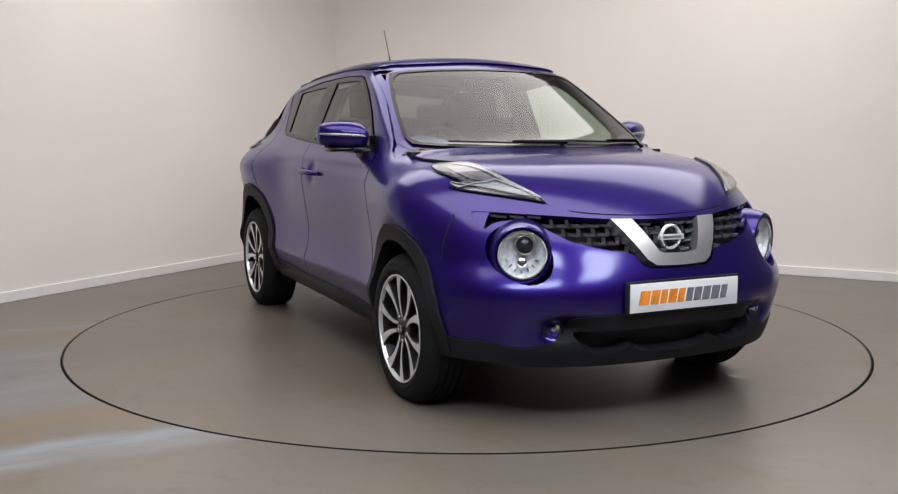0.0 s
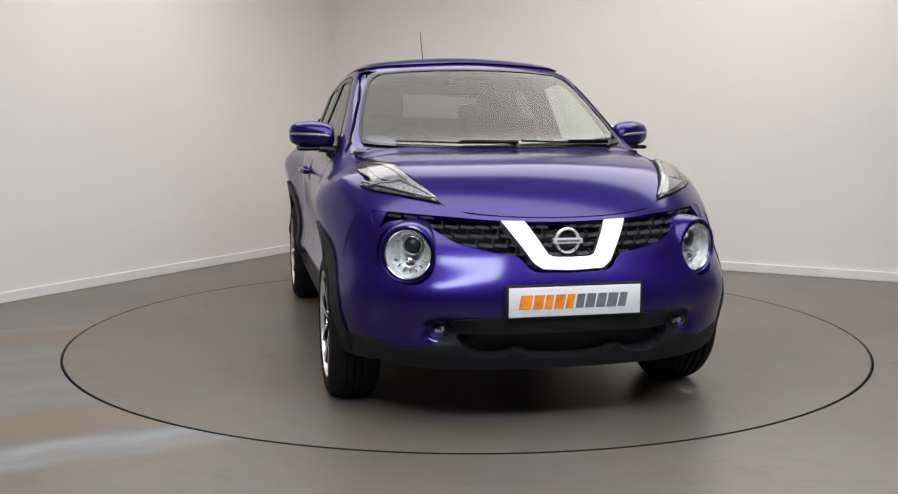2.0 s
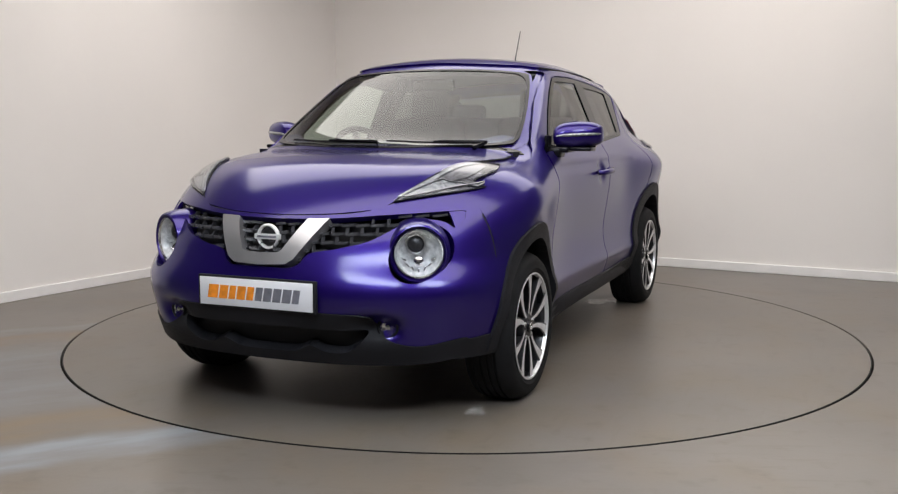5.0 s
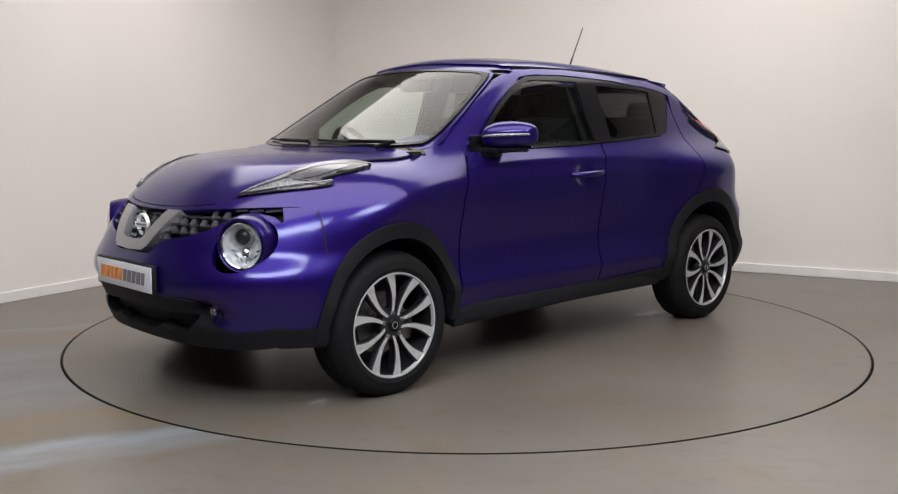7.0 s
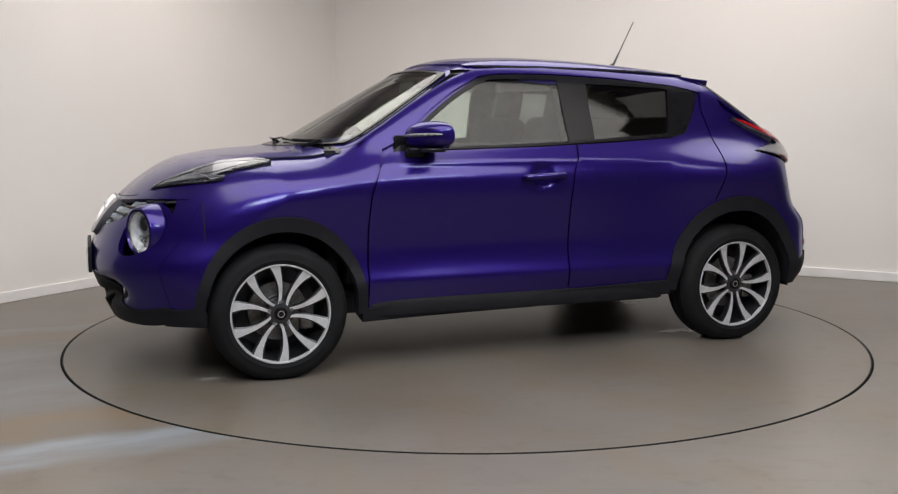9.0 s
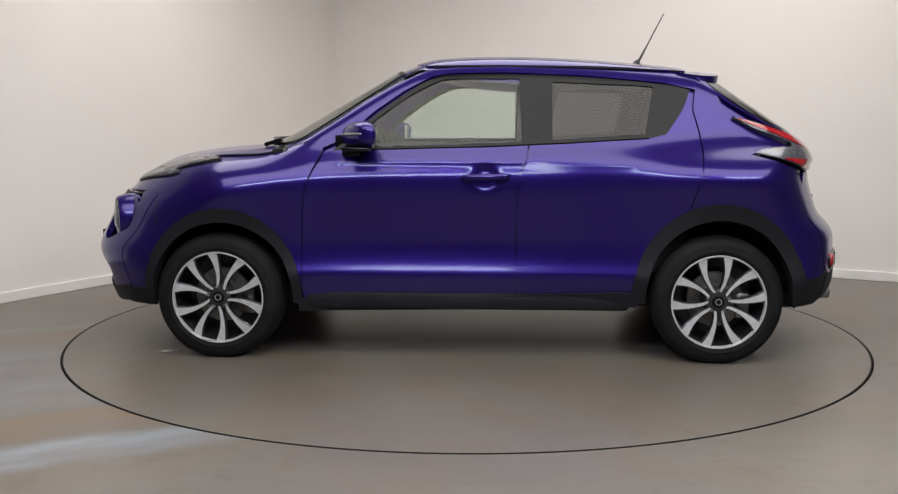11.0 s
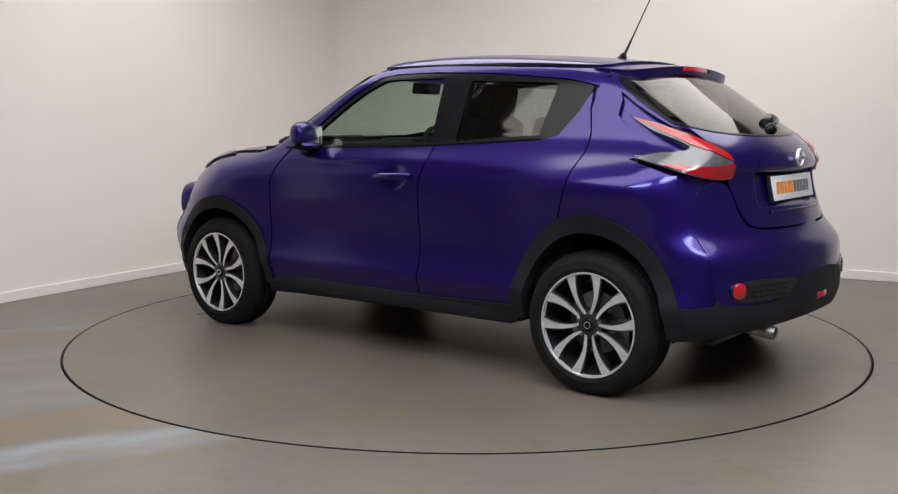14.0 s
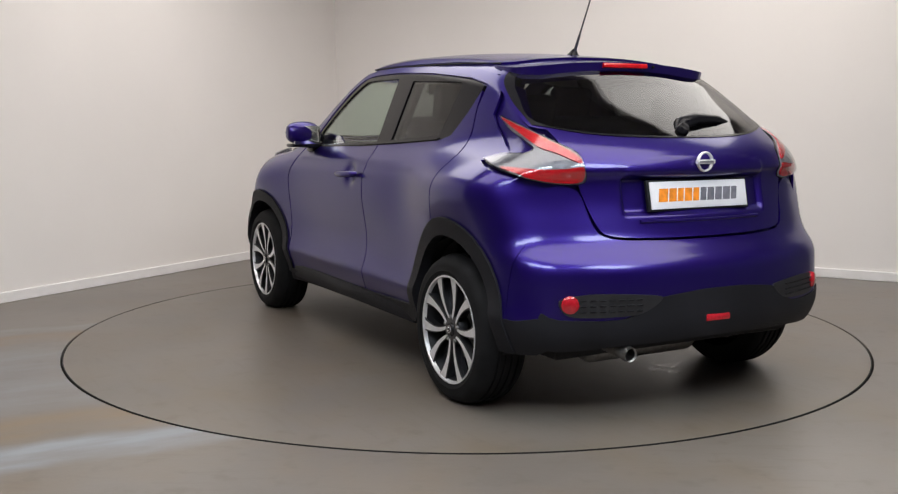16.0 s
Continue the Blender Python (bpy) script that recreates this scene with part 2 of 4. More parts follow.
tagged(ring_sheet("floor", R_DISC + 0.005, 13.0, FLOORM), "grey sealed concrete floor with worn blue and brown tyre tracks", "floor", kind="structure")
pit = part("floor_recess", moved(lathe([(0.001, -0.06), (2.5, -0.06)], 96), pose(0, 0, 0)), DARKGAP, None)
tagged(pit, "dark recess under the turntable", "floor", kind="structure")
disc = part("turntable", lathe([(0.001, -0.05), (R_DISC - 0.005, -0.05), (R_DISC - 0.005, -0.002), (R_DISC - 0.007, 0.0), (0.001, 0.0)], 192), DISCM, None)
part("edge_ring", lathe([(R_DISC - 0.0045, -0.04), (R_DISC - 0.0045, 0.0006), (R_DISC - 0.009, 0.0008), (R_DISC - 0.009, -0.002)], 192), DARKGAP, disc, "black rubber edge of the disc")
tagged(disc, "round grey brown painted turntable set flush in the floor", "turntable", kind="thing")


# ---- the car's surface, as one smooth function ----
class Spline:
    """A natural cubic through a few knots; flat extrapolation is never used."""
    def __init__(self, *knots):
        self.x, self.y = (np.array(v, float) for v in zip(*sorted(knots)))
        n, h = len(self.x), np.diff(self.x)
        a, r = np.eye(n), np.zeros(n)
        for i in range(1, n - 1):
            a[i, i - 1:i + 2] = h[i - 1], 2 * (h[i - 1] + h[i]), h[i]
            r[i] = 6 * ((self.y[i + 1] - self.y[i]) / h[i] - (self.y[i] - self.y[i - 1]) / h[i - 1])
        self.m, self.h = np.linalg.solve(a, r), h

    def __call__(self, v):
        v = np.clip(np.asarray(v, float), self.x[0], self.x[-1])
        i = np.clip(np.searchsorted(self.x, v) - 1, 0, len(self.h) - 1)
        h, s, t = self.h[i], v - self.x[i], self.x[i + 1] - v
        return (self.m[i] * t ** 3 + self.m[i + 1] * s ** 3) / (6 * h) + (self.y[i] / h - self.m[i] * h / 6) * t + (self.y[i + 1] / h - self.m[i + 1] * h / 6) * s


PLAN = Spline((-2.15, 0.80), (-1.7, 0.862), (-1.28, 0.892), (-0.8, 0.850), (-0.25, 0.838), (0.35, 0.836), (0.8, 0.850), (1.25, 0.893), (1.6, 0.882), (1.9, 0.825), (2.15, 0.70))
DROP = Spline((0.15, 0.075), (0.25, 0.050), (0.34, 0.028), (0.40, 0.009), (0.435, 0.002), (0.475, 0.011), (0.54, 0.022), (0.65, 0.022), (0.80, 0.008), (0.90, 0.002), (0.96, 0.010), (1.0, 0.027), (1.05, 0.062), (1.10, 0.110), (1.20, 0.20), (1.3, 0.28))
NOSE = Spline((0.15, 1.945), (0.22, 1.978), (0.33, 2.03), (0.42, 2.064), (0.50, 2.088), (0.60, 2.078), (0.70, 2.036), (0.77, 1.996), (0.82, 1.958), (0.88, 1.90), (0.95, 1.82), (1.1, 1.62))
TAIL = Spline((0.15, -1.84), (0.24, -1.90), (0.34, -1.985), (0.46, -2.008), (0.58, -2.006), (0.66, -1.985), (0.72, -1.93), (0.80, -1.892), (0.88, -1.868), (0.97, -1.852), (1.05, -1.836), (1.12, -1.790), (1.20, -1.69), (1.33, -1.495), (1.48, -1.285), (1.6, -1.13))
HOOD = Spline((-2.2, 1.03), (-1.7, 1.11), (-1.0, 1.13), (0.0, 1.112), (0.6, 1.100), (0.95, 1.088), (1.2, 1.078), (1.5, 1.054), (1.7, 1.012), (1.87, 0.937), (2.0, 0.835), (2.3, 0.60))
ROOF = Spline((-1.7, 1.40), (-1.35, 1.462), (-1.0, 1.507), (-0.6, 1.540), (-0.2, 1.555), (0.1, 1.547), (0.3, 1.524), (0.5, 1.478), (0.8, 1.375))
TAPER = Spline((-1.9, 0.86), (-1.5, 0.925), (-1.1, 0.972), (-0.5, 1.0), (0.4, 1.0), (0.9, 0.955), (1.2, 0.91))


def smax(a, b, k):
    h = np.maximum(k - np.abs(a - b), 0) / k
    return np.maximum(a, b) + h * h * k / 4


def ramp(v, w):
    t = np.clip(v / w, 0, 1)
    return t * t * (3 - 2 * t)


def skin(p):
    """Below zero inside the car's closed outer surface."""
    x, a, z = p[:, 0], np.abs(p[:, 1]), p[:, 2]
    a2 = a * a
    front = np.clip(x, 0, 1)
    haunch = 0.026 * np.exp(-((x + 1.36) / 0.36) ** 2 - ((z - 0.93) / 0.115) ** 2) + 0.018 * np.exp(-((x - 1.28) / 0.34) ** 2 - ((z - 0.86) / 0.11) ** 2)
    hollow = 0.013 * np.exp(-((x - 0.15) / 0.62) ** 4 - ((z - 0.60) / 0.13) ** 2) + 0.014 * np.exp(-((x + 0.72) / 0.22) ** 2 - ((z - 0.86) / 0.16) ** 2)
    side = a - (PLAN(x) - DROP(z) + haunch - hollow)
    top = z - (HOOD(x + 0.42 * front * a2) - 0.55 * np.maximum(a - 0.5, 0) ** 2 - 0.03 * a2)
    nose = x - (NOSE(z) - (0.22 - 0.10 * ramp(0.68 - z, 0.14)) * a2 - 0.64 * a2 * a2 - 0.075 * np.exp(-((a - 0.475) / 0.085) ** 2 - ((z - 0.415) / 0.045) ** 2))
    pocket = 0.024 * ramp(0.385 - a, 0.02) * ramp(0.990 - z, 0.012) * ramp(z - 0.825, 0.03)
    brow = 0.006 * ramp(0.385 - a, 0.02) * ramp(1.092 - 0.30 * a2 - z, 0.018) * ramp(z - 0.984, 0.008)
    tail = TAIL(z) + pocket - brow + 0.29 * a2 + 0.08 * a2 * a2 - x
    low = smax(smax(smax(side, top, 0.10), nose, 0.10), tail, 0.12)
    cabin = a - (0.752 - 0.42 * (z - 1.1)) * TAPER(x)
    lid = z - (ROOF(x) + 0.018 - 0.15 * a2)
    screen = (x - (1.115 - 1.74 * (z - 1.08) - 0.42 * a2)) * 0.55
    back = (TAIL(z) + 0.34 * a2 - x) * 0.6
    high = np.maximum(smax(smax(smax(cabin, lid, 0.10), screen, 0.06), back, 0.07), 1.03 - z)
    return -smax(-low, -high, 0.08)


AX = {"side": (1, -1, (0, 2)), "top": (2, -1, (0, 1)), "front": (0, -1, (1, 2)), "rear": (0, 1, (1, 2))}
START = {"side": 1.1, "top": 1.75, "front": 2.4, "rear": -2.4}


def cast(view, uv):
    """Meets rays along one axis with the skin: from the side, from above, from the front or from behind."""
    if view == "tail":
        # along a level diagonal, at the left rear corner
        base = np.stack([uv[:, 0] * 0.66 - 0.75 * 2.6, uv[:, 0] * 0.75 + 0.66 * 2.6, uv[:, 1]], 1)
        d, s = np.array([0.75, -0.66, 0]), np.full(len(uv), 0.5)
        for _ in range(260):
            s = np.where(skin(base + s[:, None] * d) < 0, s, s + 0.01)
        lo, hi = s - 0.01, s
        for _ in range(14):
            mid = (lo + hi) / 2
            ins = skin(base + mid[:, None] * d) < 0
            lo, hi = np.where(ins, lo, mid), np.where(ins, mid, hi)
        return base + lo[:, None] * d
    ax, sgn, keep = AX[view]
    n = len(uv)
    p = np.zeros((n, 3))
    p[:, keep[0]], p[:, keep[1]] = uv[:, 0], uv[:, 1]
    pos, done = np.full(n, START[view]), np.zeros(n, bool)
    step = 0.012
    for _ in range(190):
        p[:, ax] = pos + sgn * step
        hit = skin(p) < 0
        done |= hit
        pos = np.where(done, pos, pos + sgn * step)
        if done.all():
            break
    lo, hi = pos.copy(), pos + sgn * step
    for _ in range(14):
        mid = (lo + hi) / 2
        p[:, ax] = mid
        ins = skin(p) < 0
        lo, hi = np.where(ins, lo, mid), np.where(ins, mid, hi)
    p[:, ax] = np.where(done, (lo + hi) / 2, np.nan)
    return p


def slope(p):
    g = np.zeros_like(p)
    for i in range(3):
        d = np.zeros(3)
        d[i] = 0.004
        g[:, i] = skin(p + d) - skin(p - d)
    return g / np.maximum(np.linalg.norm(g, axis=1, keepdims=True), 1e-9)


def loop(points, step=0.025, curved=True):
    """A closed outline through control points: a Catmull-Rom curve, or straight where a point repeats."""
    pts = np.array(points, float)
    n, out = len(pts), []
    for i in range(n):
        p0, p1, p2, p3 = pts[i - 1], pts[i], pts[(i + 1) % n], pts[(i + 2) % n]
        length = np.linalg.norm(p2 - p1)
        if length < 1e-6:
            continue
        k = max(1, int(math.ceil(length / step)))
        for t in np.arange(k) / k:
            if curved:
                out.append(0.5 * (2 * p1 + (p2 - p0) * t + (2 * p0 - 5 * p1 + 4 * p2 - p3) * t * t + (3 * p1 - p0 - 3 * p2 + p3) * t ** 3))
            else:
                out.append(p1 + (p2 - p1) * t)
    return np.array(out)


def inside(poly, q):
    x, y, res = q[:, 0], q[:, 1], np.zeros(len(q), bool)
    for (x0, y0), (x1, y1) in zip(poly, np.roll(poly, -1, 0)):
        if y0 != y1:
            res ^= ((y0 > y) != (y1 > y)) & (x < (x1 - x0) * (y - y0) / (y1 - y0) + x0)
    return res


def fill(outer, holes=(), step=0.025):
    from mathutils.geometry import delaunay_2d_cdt
    loops = [outer, *holes]
    lo, hi = outer.min(0), outer.max(0)
    gx, gy = np.meshgrid(np.arange(lo[0] + step / 2, hi[0], step), np.arange(lo[1] + step / 2, hi[1], step))
    grid = np.stack([gx.ravel(), gy.ravel()], 1)
    ok = inside(outer, grid)
    for h in holes:
        ok &= ~inside(h, grid)
    grid = grid[ok]
    edge = np.concatenate(loops)
    if len(grid):
        near = np.min(((grid[:, None] - edge[None]) ** 2).sum(2), 1) > (0.45 * step) ** 2
        grid = grid[near]
    edges, base = [], 0
    for l in loops:
        edges += [(base + i, base + (i + 1) % len(l)) for i in range(len(l))]
        base += len(l)
    v = np.concatenate([edge, grid]) if len(grid) else edge
    vs, _, fs, *_ = delaunay_2d_cdt([Vector(q) for q in v], edges, [], 0, 1e-7)
    vs = np.array([tuple(q) for q in vs])
    fs = np.array([tuple(f) for f in fs])
    c = vs[fs].mean(1)
    ok = inside(outer, c)
    for h in holes:
        ok &= ~inside(h, c)
    return vs, fs[ok]


def shell(view, outer, holes=(), step=0.025, lift=0.0, thick=0.012, surface=None, dent=None):
    """Vertices, faces and normals of a panel that lies on the skin, with edges turned inwards."""
    uv, fs = fill(outer, holes, step)
    if surface is None:
        p = cast(view, uv)
        n = slope(p)
        if dent is not None:
            # a hollow pressed into a side panel
            e = 1e-3
            d0 = dent(uv)
            du, dv = (dent(uv + [e, 0]) - d0) / e, (dent(uv + [0, e]) - d0) / e
            n = n / np.maximum(n[:, 1:2], 0.2) + np.stack([du, 0 * du, dv], 1)
            n /= np.linalg.norm(n, axis=1, keepdims=True)
            p[:, 1] -= d0
    else:
        p = surface(uv)
        e = 1e-3
        du, dv = surface(uv + [e, 0]) - p, surface(uv + [0, e]) - p
        n = np.cross(du, dv)
        n /= np.linalg.norm(n, axis=1, keepdims=True)
    p = p + n * lift
    fs = fs[~np.isnan(p[fs]).any((1, 2))]
    p, n = np.nan_to_num(p), np.nan_to_num(n)
    fn = np.cross(p[fs[:, 1]] - p[fs[:, 0]], p[fs[:, 2]] - p[fs[:, 0]])
    flip = (fn * n[fs].mean(1)).sum(1) < 0
    fs[flip] = fs[flip][:, ::-1]
    used = {}
    for f in fs:
        for i in range(3):
            used[(f[i], f[(i + 1) % 3])] = 1
    verts, norms, faces = list(p), list(n), [tuple(f) for f in fs]
    if thick:
        for a, b in used:
            if (b, a) not in used:
                k = len(verts)
                out = np.cross(p[b] - p[a], n[a])
                out /= np.linalg.norm(out) + 1e-9
                verts += [p[a], p[b], p[b] - n[b] * thick, p[a] - n[a] * thick]
                norms += [out] * 4
                faces.append((k + 1, k, k + 3, k + 2))
    return np.array(verts), faces, np.array(norms)


def put(name, shells, mat, parent, label="", mirror=False):
    """Joins shells into one mesh; mirrored: the same on the car's other side."""
    verts, faces, norms, k = [], [], [], 0
    for v, f, n in shells:
        verts.append(v)
        norms.append(n)
        faces += [tuple(i + k for i in q) for q in f]
        k += len(v)
    verts, norms = np.concatenate(verts), np.concatenate(norms)
    if mirror:
        verts, norms = verts * [1, -1, 1], norms * [1, -1, 1]
        faces = [q[::-1] for q in faces]
    return mesh_object(name, verts, faces, mat, parent, label, normals=norms)


def pair(name, shells, mat, parent, label=""):
    return put(name, shells, mat, parent, label), put(name, shells, mat, parent, label, True)


def arch(cx, rx, rz, z0, z1=None, n=22):
    """Points of a wheel arch in the side view, from its rear foot over the top to its front foot."""
    a0 = math.asin(max(-0.99, (z0 - 0.318) / rz))
    a1 = math.asin(max(-0.99, ((z0 if z1 is None else z1) - 0.318) / rz))
    return [(cx - rx * math.cos(t), 0.318 + rz * math.sin(t)) for t in np.linspace(a0, math.pi - a1, n)]


car = tagged(new("car"), "purple metallic compact crossover car parked on the turntable", "car", kind="thing")
car.empty_display_size = 0.3
FX, RX = 1.245, -1.268
AXLES = (1.265, -1.265)
ARCH_F, ARCH_R = (FX, 0.395, 0.425), (RX, 0.40, 0.455)

# windows in the side view
DOOR_GLASS = loop([(0.44, 1.084), (0.44, 1.084), (-0.282, 1.108), (-0.282, 1.108), (-0.268, 1.43), (-0.268, 1.43), (0.07, 1.430), (0.16, 1.412), (0.29, 1.345), (0.44, 1.240), (0.60, 1.108), (0.60, 1.098)], 0.03)
REAR_GLASS = loop([(-0.435, 1.118), (-0.435, 1.118), (-0.905, 1.148), (-0.905, 1.148), (-0.95, 1.385), (-0.95, 1.385), (-0.88, 1.394), (-0.46, 1.412), (-0.44, 1.412)], 0.03)
DLO = loop([(0.66, 1.066), (0.66, 1.066), (0.1, 1.080), (-0.5, 1.104), (-0.93, 1.128), (-1.01, 1.150), (-1.085, 1.255), (-1.138, 1.370), (-1.138, 1.370), (-1.00, 1.400), (-0.6, 1.438), (-0.2, 1.455), (0.06, 1.452), (0.17, 1.434), (0.31, 1.358), (0.46, 1.252), (0.62, 1.112), (0.68, 1.068)], 0.03)
SCREEN = loop([(0.655, 1.120), (0.60, 1.100), (0.30, 1.088), (0, 1.085), (-0.30, 1.088), (-0.60, 1.100), (-0.655, 1.120), (-0.645, 1.20), (-0.60, 1.33), (-0.545, 1.440), (-0.50, 1.463), (-0.3, 1.482), (0, 1.489), (0.3, 1.482), (0.50, 1.463), (0.545, 1.440), (0.60, 1.33), (0.645, 1.20)], 0.03)
BACK = loop([(0.612, 1.205), (0.45, 1.165), (0.2, 1.150), (-0.2, 1.150), (-0.45, 1.165), (-0.612, 1.205), (-0.600, 1.30), (-0.552, 1.39), (-0.45, 1.437), (-0.2, 1.456), (0.2, 1.456), (0.45, 1.437), (0.552, 1.39), (0.600, 1.30)], 0.03)

# inner body, under the panels
under = loop([(1.66, 0.30), *[(x, z) for x, z in arch(*ARCH_F, 0.30)][::-1], *[(x, z) for x, z in arch(*ARCH_R, 0.30)][::-1], (-1.78, 0.31),
              (-1.78, 0.45), (-1.78, 0.6), (-1.73, 0.95), (-1.60, 1.16), (-1.35, 1.36), (-1.17, 1.43), (-0.6, 1.495), (0.0, 1.515), (0.2, 1.50), (0.36, 1.43), (0.55, 1.32), (0.72, 1.21), (0.88, 1.09),
              (1.2, 1.02), (1.56, 0.93), (1.63, 0.82), (1.66, 0.6)], 0.03, False)
bodyshell = [shell("side", under, [DLO[::-1]], 0.03, -0.020, 0)]
body_l, body_r = pair("body", bodyshell, PAINT, car)
nose_lamp = lambda s: loop([(s * 0.607 + 0.101 * math.cos(t), 0.698 + 0.109 * math.sin(t)) for t in np.linspace(0, 2 * math.pi, 28, endpoint=False)], 0.03)
GRILLE = loop([(0, 0.822), (0.25, 0.828), (0.45, 0.842), (0.66, 0.853), (0.712, 0.848), (0.710, 0.800), (0.69, 0.790), (0.66, 0.812), (0.60, 0.824), (0.54, 0.815), (0.49, 0.785), (0.42, 0.745), (0.30, 0.715), (0.20, 0.695), (0.15, 0.645),
               (0, 0.642), (-0.15, 0.645), (-0.20, 0.695), (-0.30, 0.715), (-0.42, 0.745), (-0.49, 0.785), (-0.54, 0.815), (-0.60, 0.824), (-0.66, 0.812), (-0.69, 0.790), (-0.710, 0.800), (-0.712, 0.848), (-0.66, 0.853), (-0.45, 0.842), (-0.25, 0.828)], 0.025)
def seen_from_front(*pts):
    """(x, y) in plan of points given as (y, z) on the nose."""
    c = cast("front", np.array(pts, float))
    return [(v[0], v[1]) for v in c]


# front bumper: its face, with holes for the grille and the round lamps, and its wrap round the corner
face = loop([(0, 0.834), (0.22, 0.840), (0.36, 0.852), (0.46, 0.884), (0.60, 0.908), (0.70, 0.922), (0.75, 0.905), (0.765, 0.75), (0.765, 0.55), (0.755, 0.345), (0.64, 0.326), (0.565, 0.330), (0.480, 0.362), (0.445, 0.420), (0.40, 0.455), (0, 0.462),
             (-0.40, 0.455), (-0.445, 0.420), (-0.480, 0.362), (-0.565, 0.330), (-0.64, 0.326), (-0.755, 0.345), (-0.765, 0.55), (-0.765, 0.75), (-0.75, 0.905), (-0.70, 0.922), (-0.60, 0.908), (-0.46, 0.884), (-0.36, 0.852), (-0.22, 0.840)], 0.025)
bumper = [shell("front", face, [GRILLE, nose_lamp(1), nose_lamp(-1)], 0.022, 0.0, 0.03)]
wrap = loop([*[(x, z) for x, z in arch(FX, 0.40, 0.44, 0.34, 0.34)[-9:]][::-1], (1.600, 0.87), (1.66, 0.905), (1.70, 0.86), (1.745, 0.72), (1.80, 0.6), (1.825, 0.45), (1.80, 0.345), (1.75, 0.342)], 0.025, False)
w = shell("side", wrap, (), 0.022, -0.003, 0.012)
bumper += [w, (w[0] * [1, -1, 1], [q[::-1] for q in w[1]], w[2] * [1, -1, 1])]
front_bumper = put("front_bumper", bumper, PAINT, car)
low = loop([(0, 0.474), (0.41, 0.468), (0.455, 0.428), (0.492, 0.372), (0.57, 0.342), (0.64, 0.337), (0.76, 0.357), (0.755, 0.30), (0.66, 0.265), (0.4, 0.258), (0, 0.256),
            (-0.4, 0.258), (-0.66, 0.265), (-0.755, 0.30), (-0.76, 0.357), (-0.64, 0.337), (-0.57, 0.342), (-0.492, 0.372), (-0.455, 0.428), (-0.41, 0.468)], 0.02)
lowside = loop([(1.60, 0.268), (1.60, 0.268), (1.61, 0.350), (1.74, 0.350), (1.81, 0.352), (1.81, 0.30), (1.77, 0.268), (1.77, 0.268)], 0.025)
w = shell("side", lowside, (), 0.025, 0.004, 0.012)
INTAKE = loop([(0.43, 0.385), (0.36, 0.405), (0, 0.41), (-0.36, 0.405), (-0.43, 0.385), (-0.36, 0.315), (-0.26, 0.31), (-0.20, 0.335), (-0.13, 0.305), (0, 0.30), (0.13, 0.305), (0.20, 0.335), (0.26, 0.31), (0.36, 0.315)], 0.025)
lower_bumper = put("lower_front_bumper", [shell("front", low, [INTAKE], 0.025, 0.006, 0.05), w, (w[0] * [1, -1, 1], [q[::-1] for q in w[1]], w[2] * [1, -1, 1])], TRIM, car, "black grained plastic lower bumper")
put("intake_backing", [shell("front", loop([(0.5, 0.43), (-0.5, 0.43), (-0.5, 0.27), (0.5, 0.27)], 0.04, False), (), 0.05, -0.05, 0)], SEAM, lower_bumper)

# bonnet
EDGE = seen_from_front((0, 0.838), (0.2, 0.843), (0.36, 0.857), (0.452, 0.886))
bonnet = loop([*EDGE, (1.62, 0.535), (1.40, 0.60), (1.18, 0.655), (0.99, 0.685), (0.99, 0.66), (1.06, 0.45), (1.10, 0.2), (1.115, 0),
               (1.10, -0.2), (1.06, -0.45), (0.99, -0.66), (0.99, -0.685), (1.18, -0.655), (1.40, -0.60), (1.62, -0.535), *[(x, -y) for x, y in EDGE[:0:-1]]], 0.025)
hood = put("bonnet", [shell("top", bonnet, (), 0.025, 0.0, 0.014)], PAINT, car)
topskin = loop([(1.93, 0), (1.87, 0.3), (1.72, 0.60), (1.62, 0.76), (1.2, 0.82), (0.9, 0.78), (0.84, 0.6), (0.98, 0.4), (1.05, 0), (0.98, -0.4), (0.84, -0.6), (0.9, -0.78), (1.2, -0.82), (1.62, -0.76), (1.72, -0.60), (1.87, -0.3)], 0.03)
put("body", [shell("top", topskin, (), 0.03, -0.010, 0)], PAINT, car)
COWL = loop([(1.125, 0), (1.10, 0.24), (1.045, 0.5), (0.97, 0.69), (0.93, 0.70), (0.98, 0.5), (1.05, 0.2), (1.07, 0), (1.05, -0.2), (0.98, -0.5), (0.93, -0.70), (0.97, -0.69), (1.045, -0.5), (1.10, -0.24)], 0.03)
put("scuttle_panel", [shell("top", COWL, (), 0.025, -0.006, 0.01)], GLOSS, car, "black plastic scuttle under the windscreen")

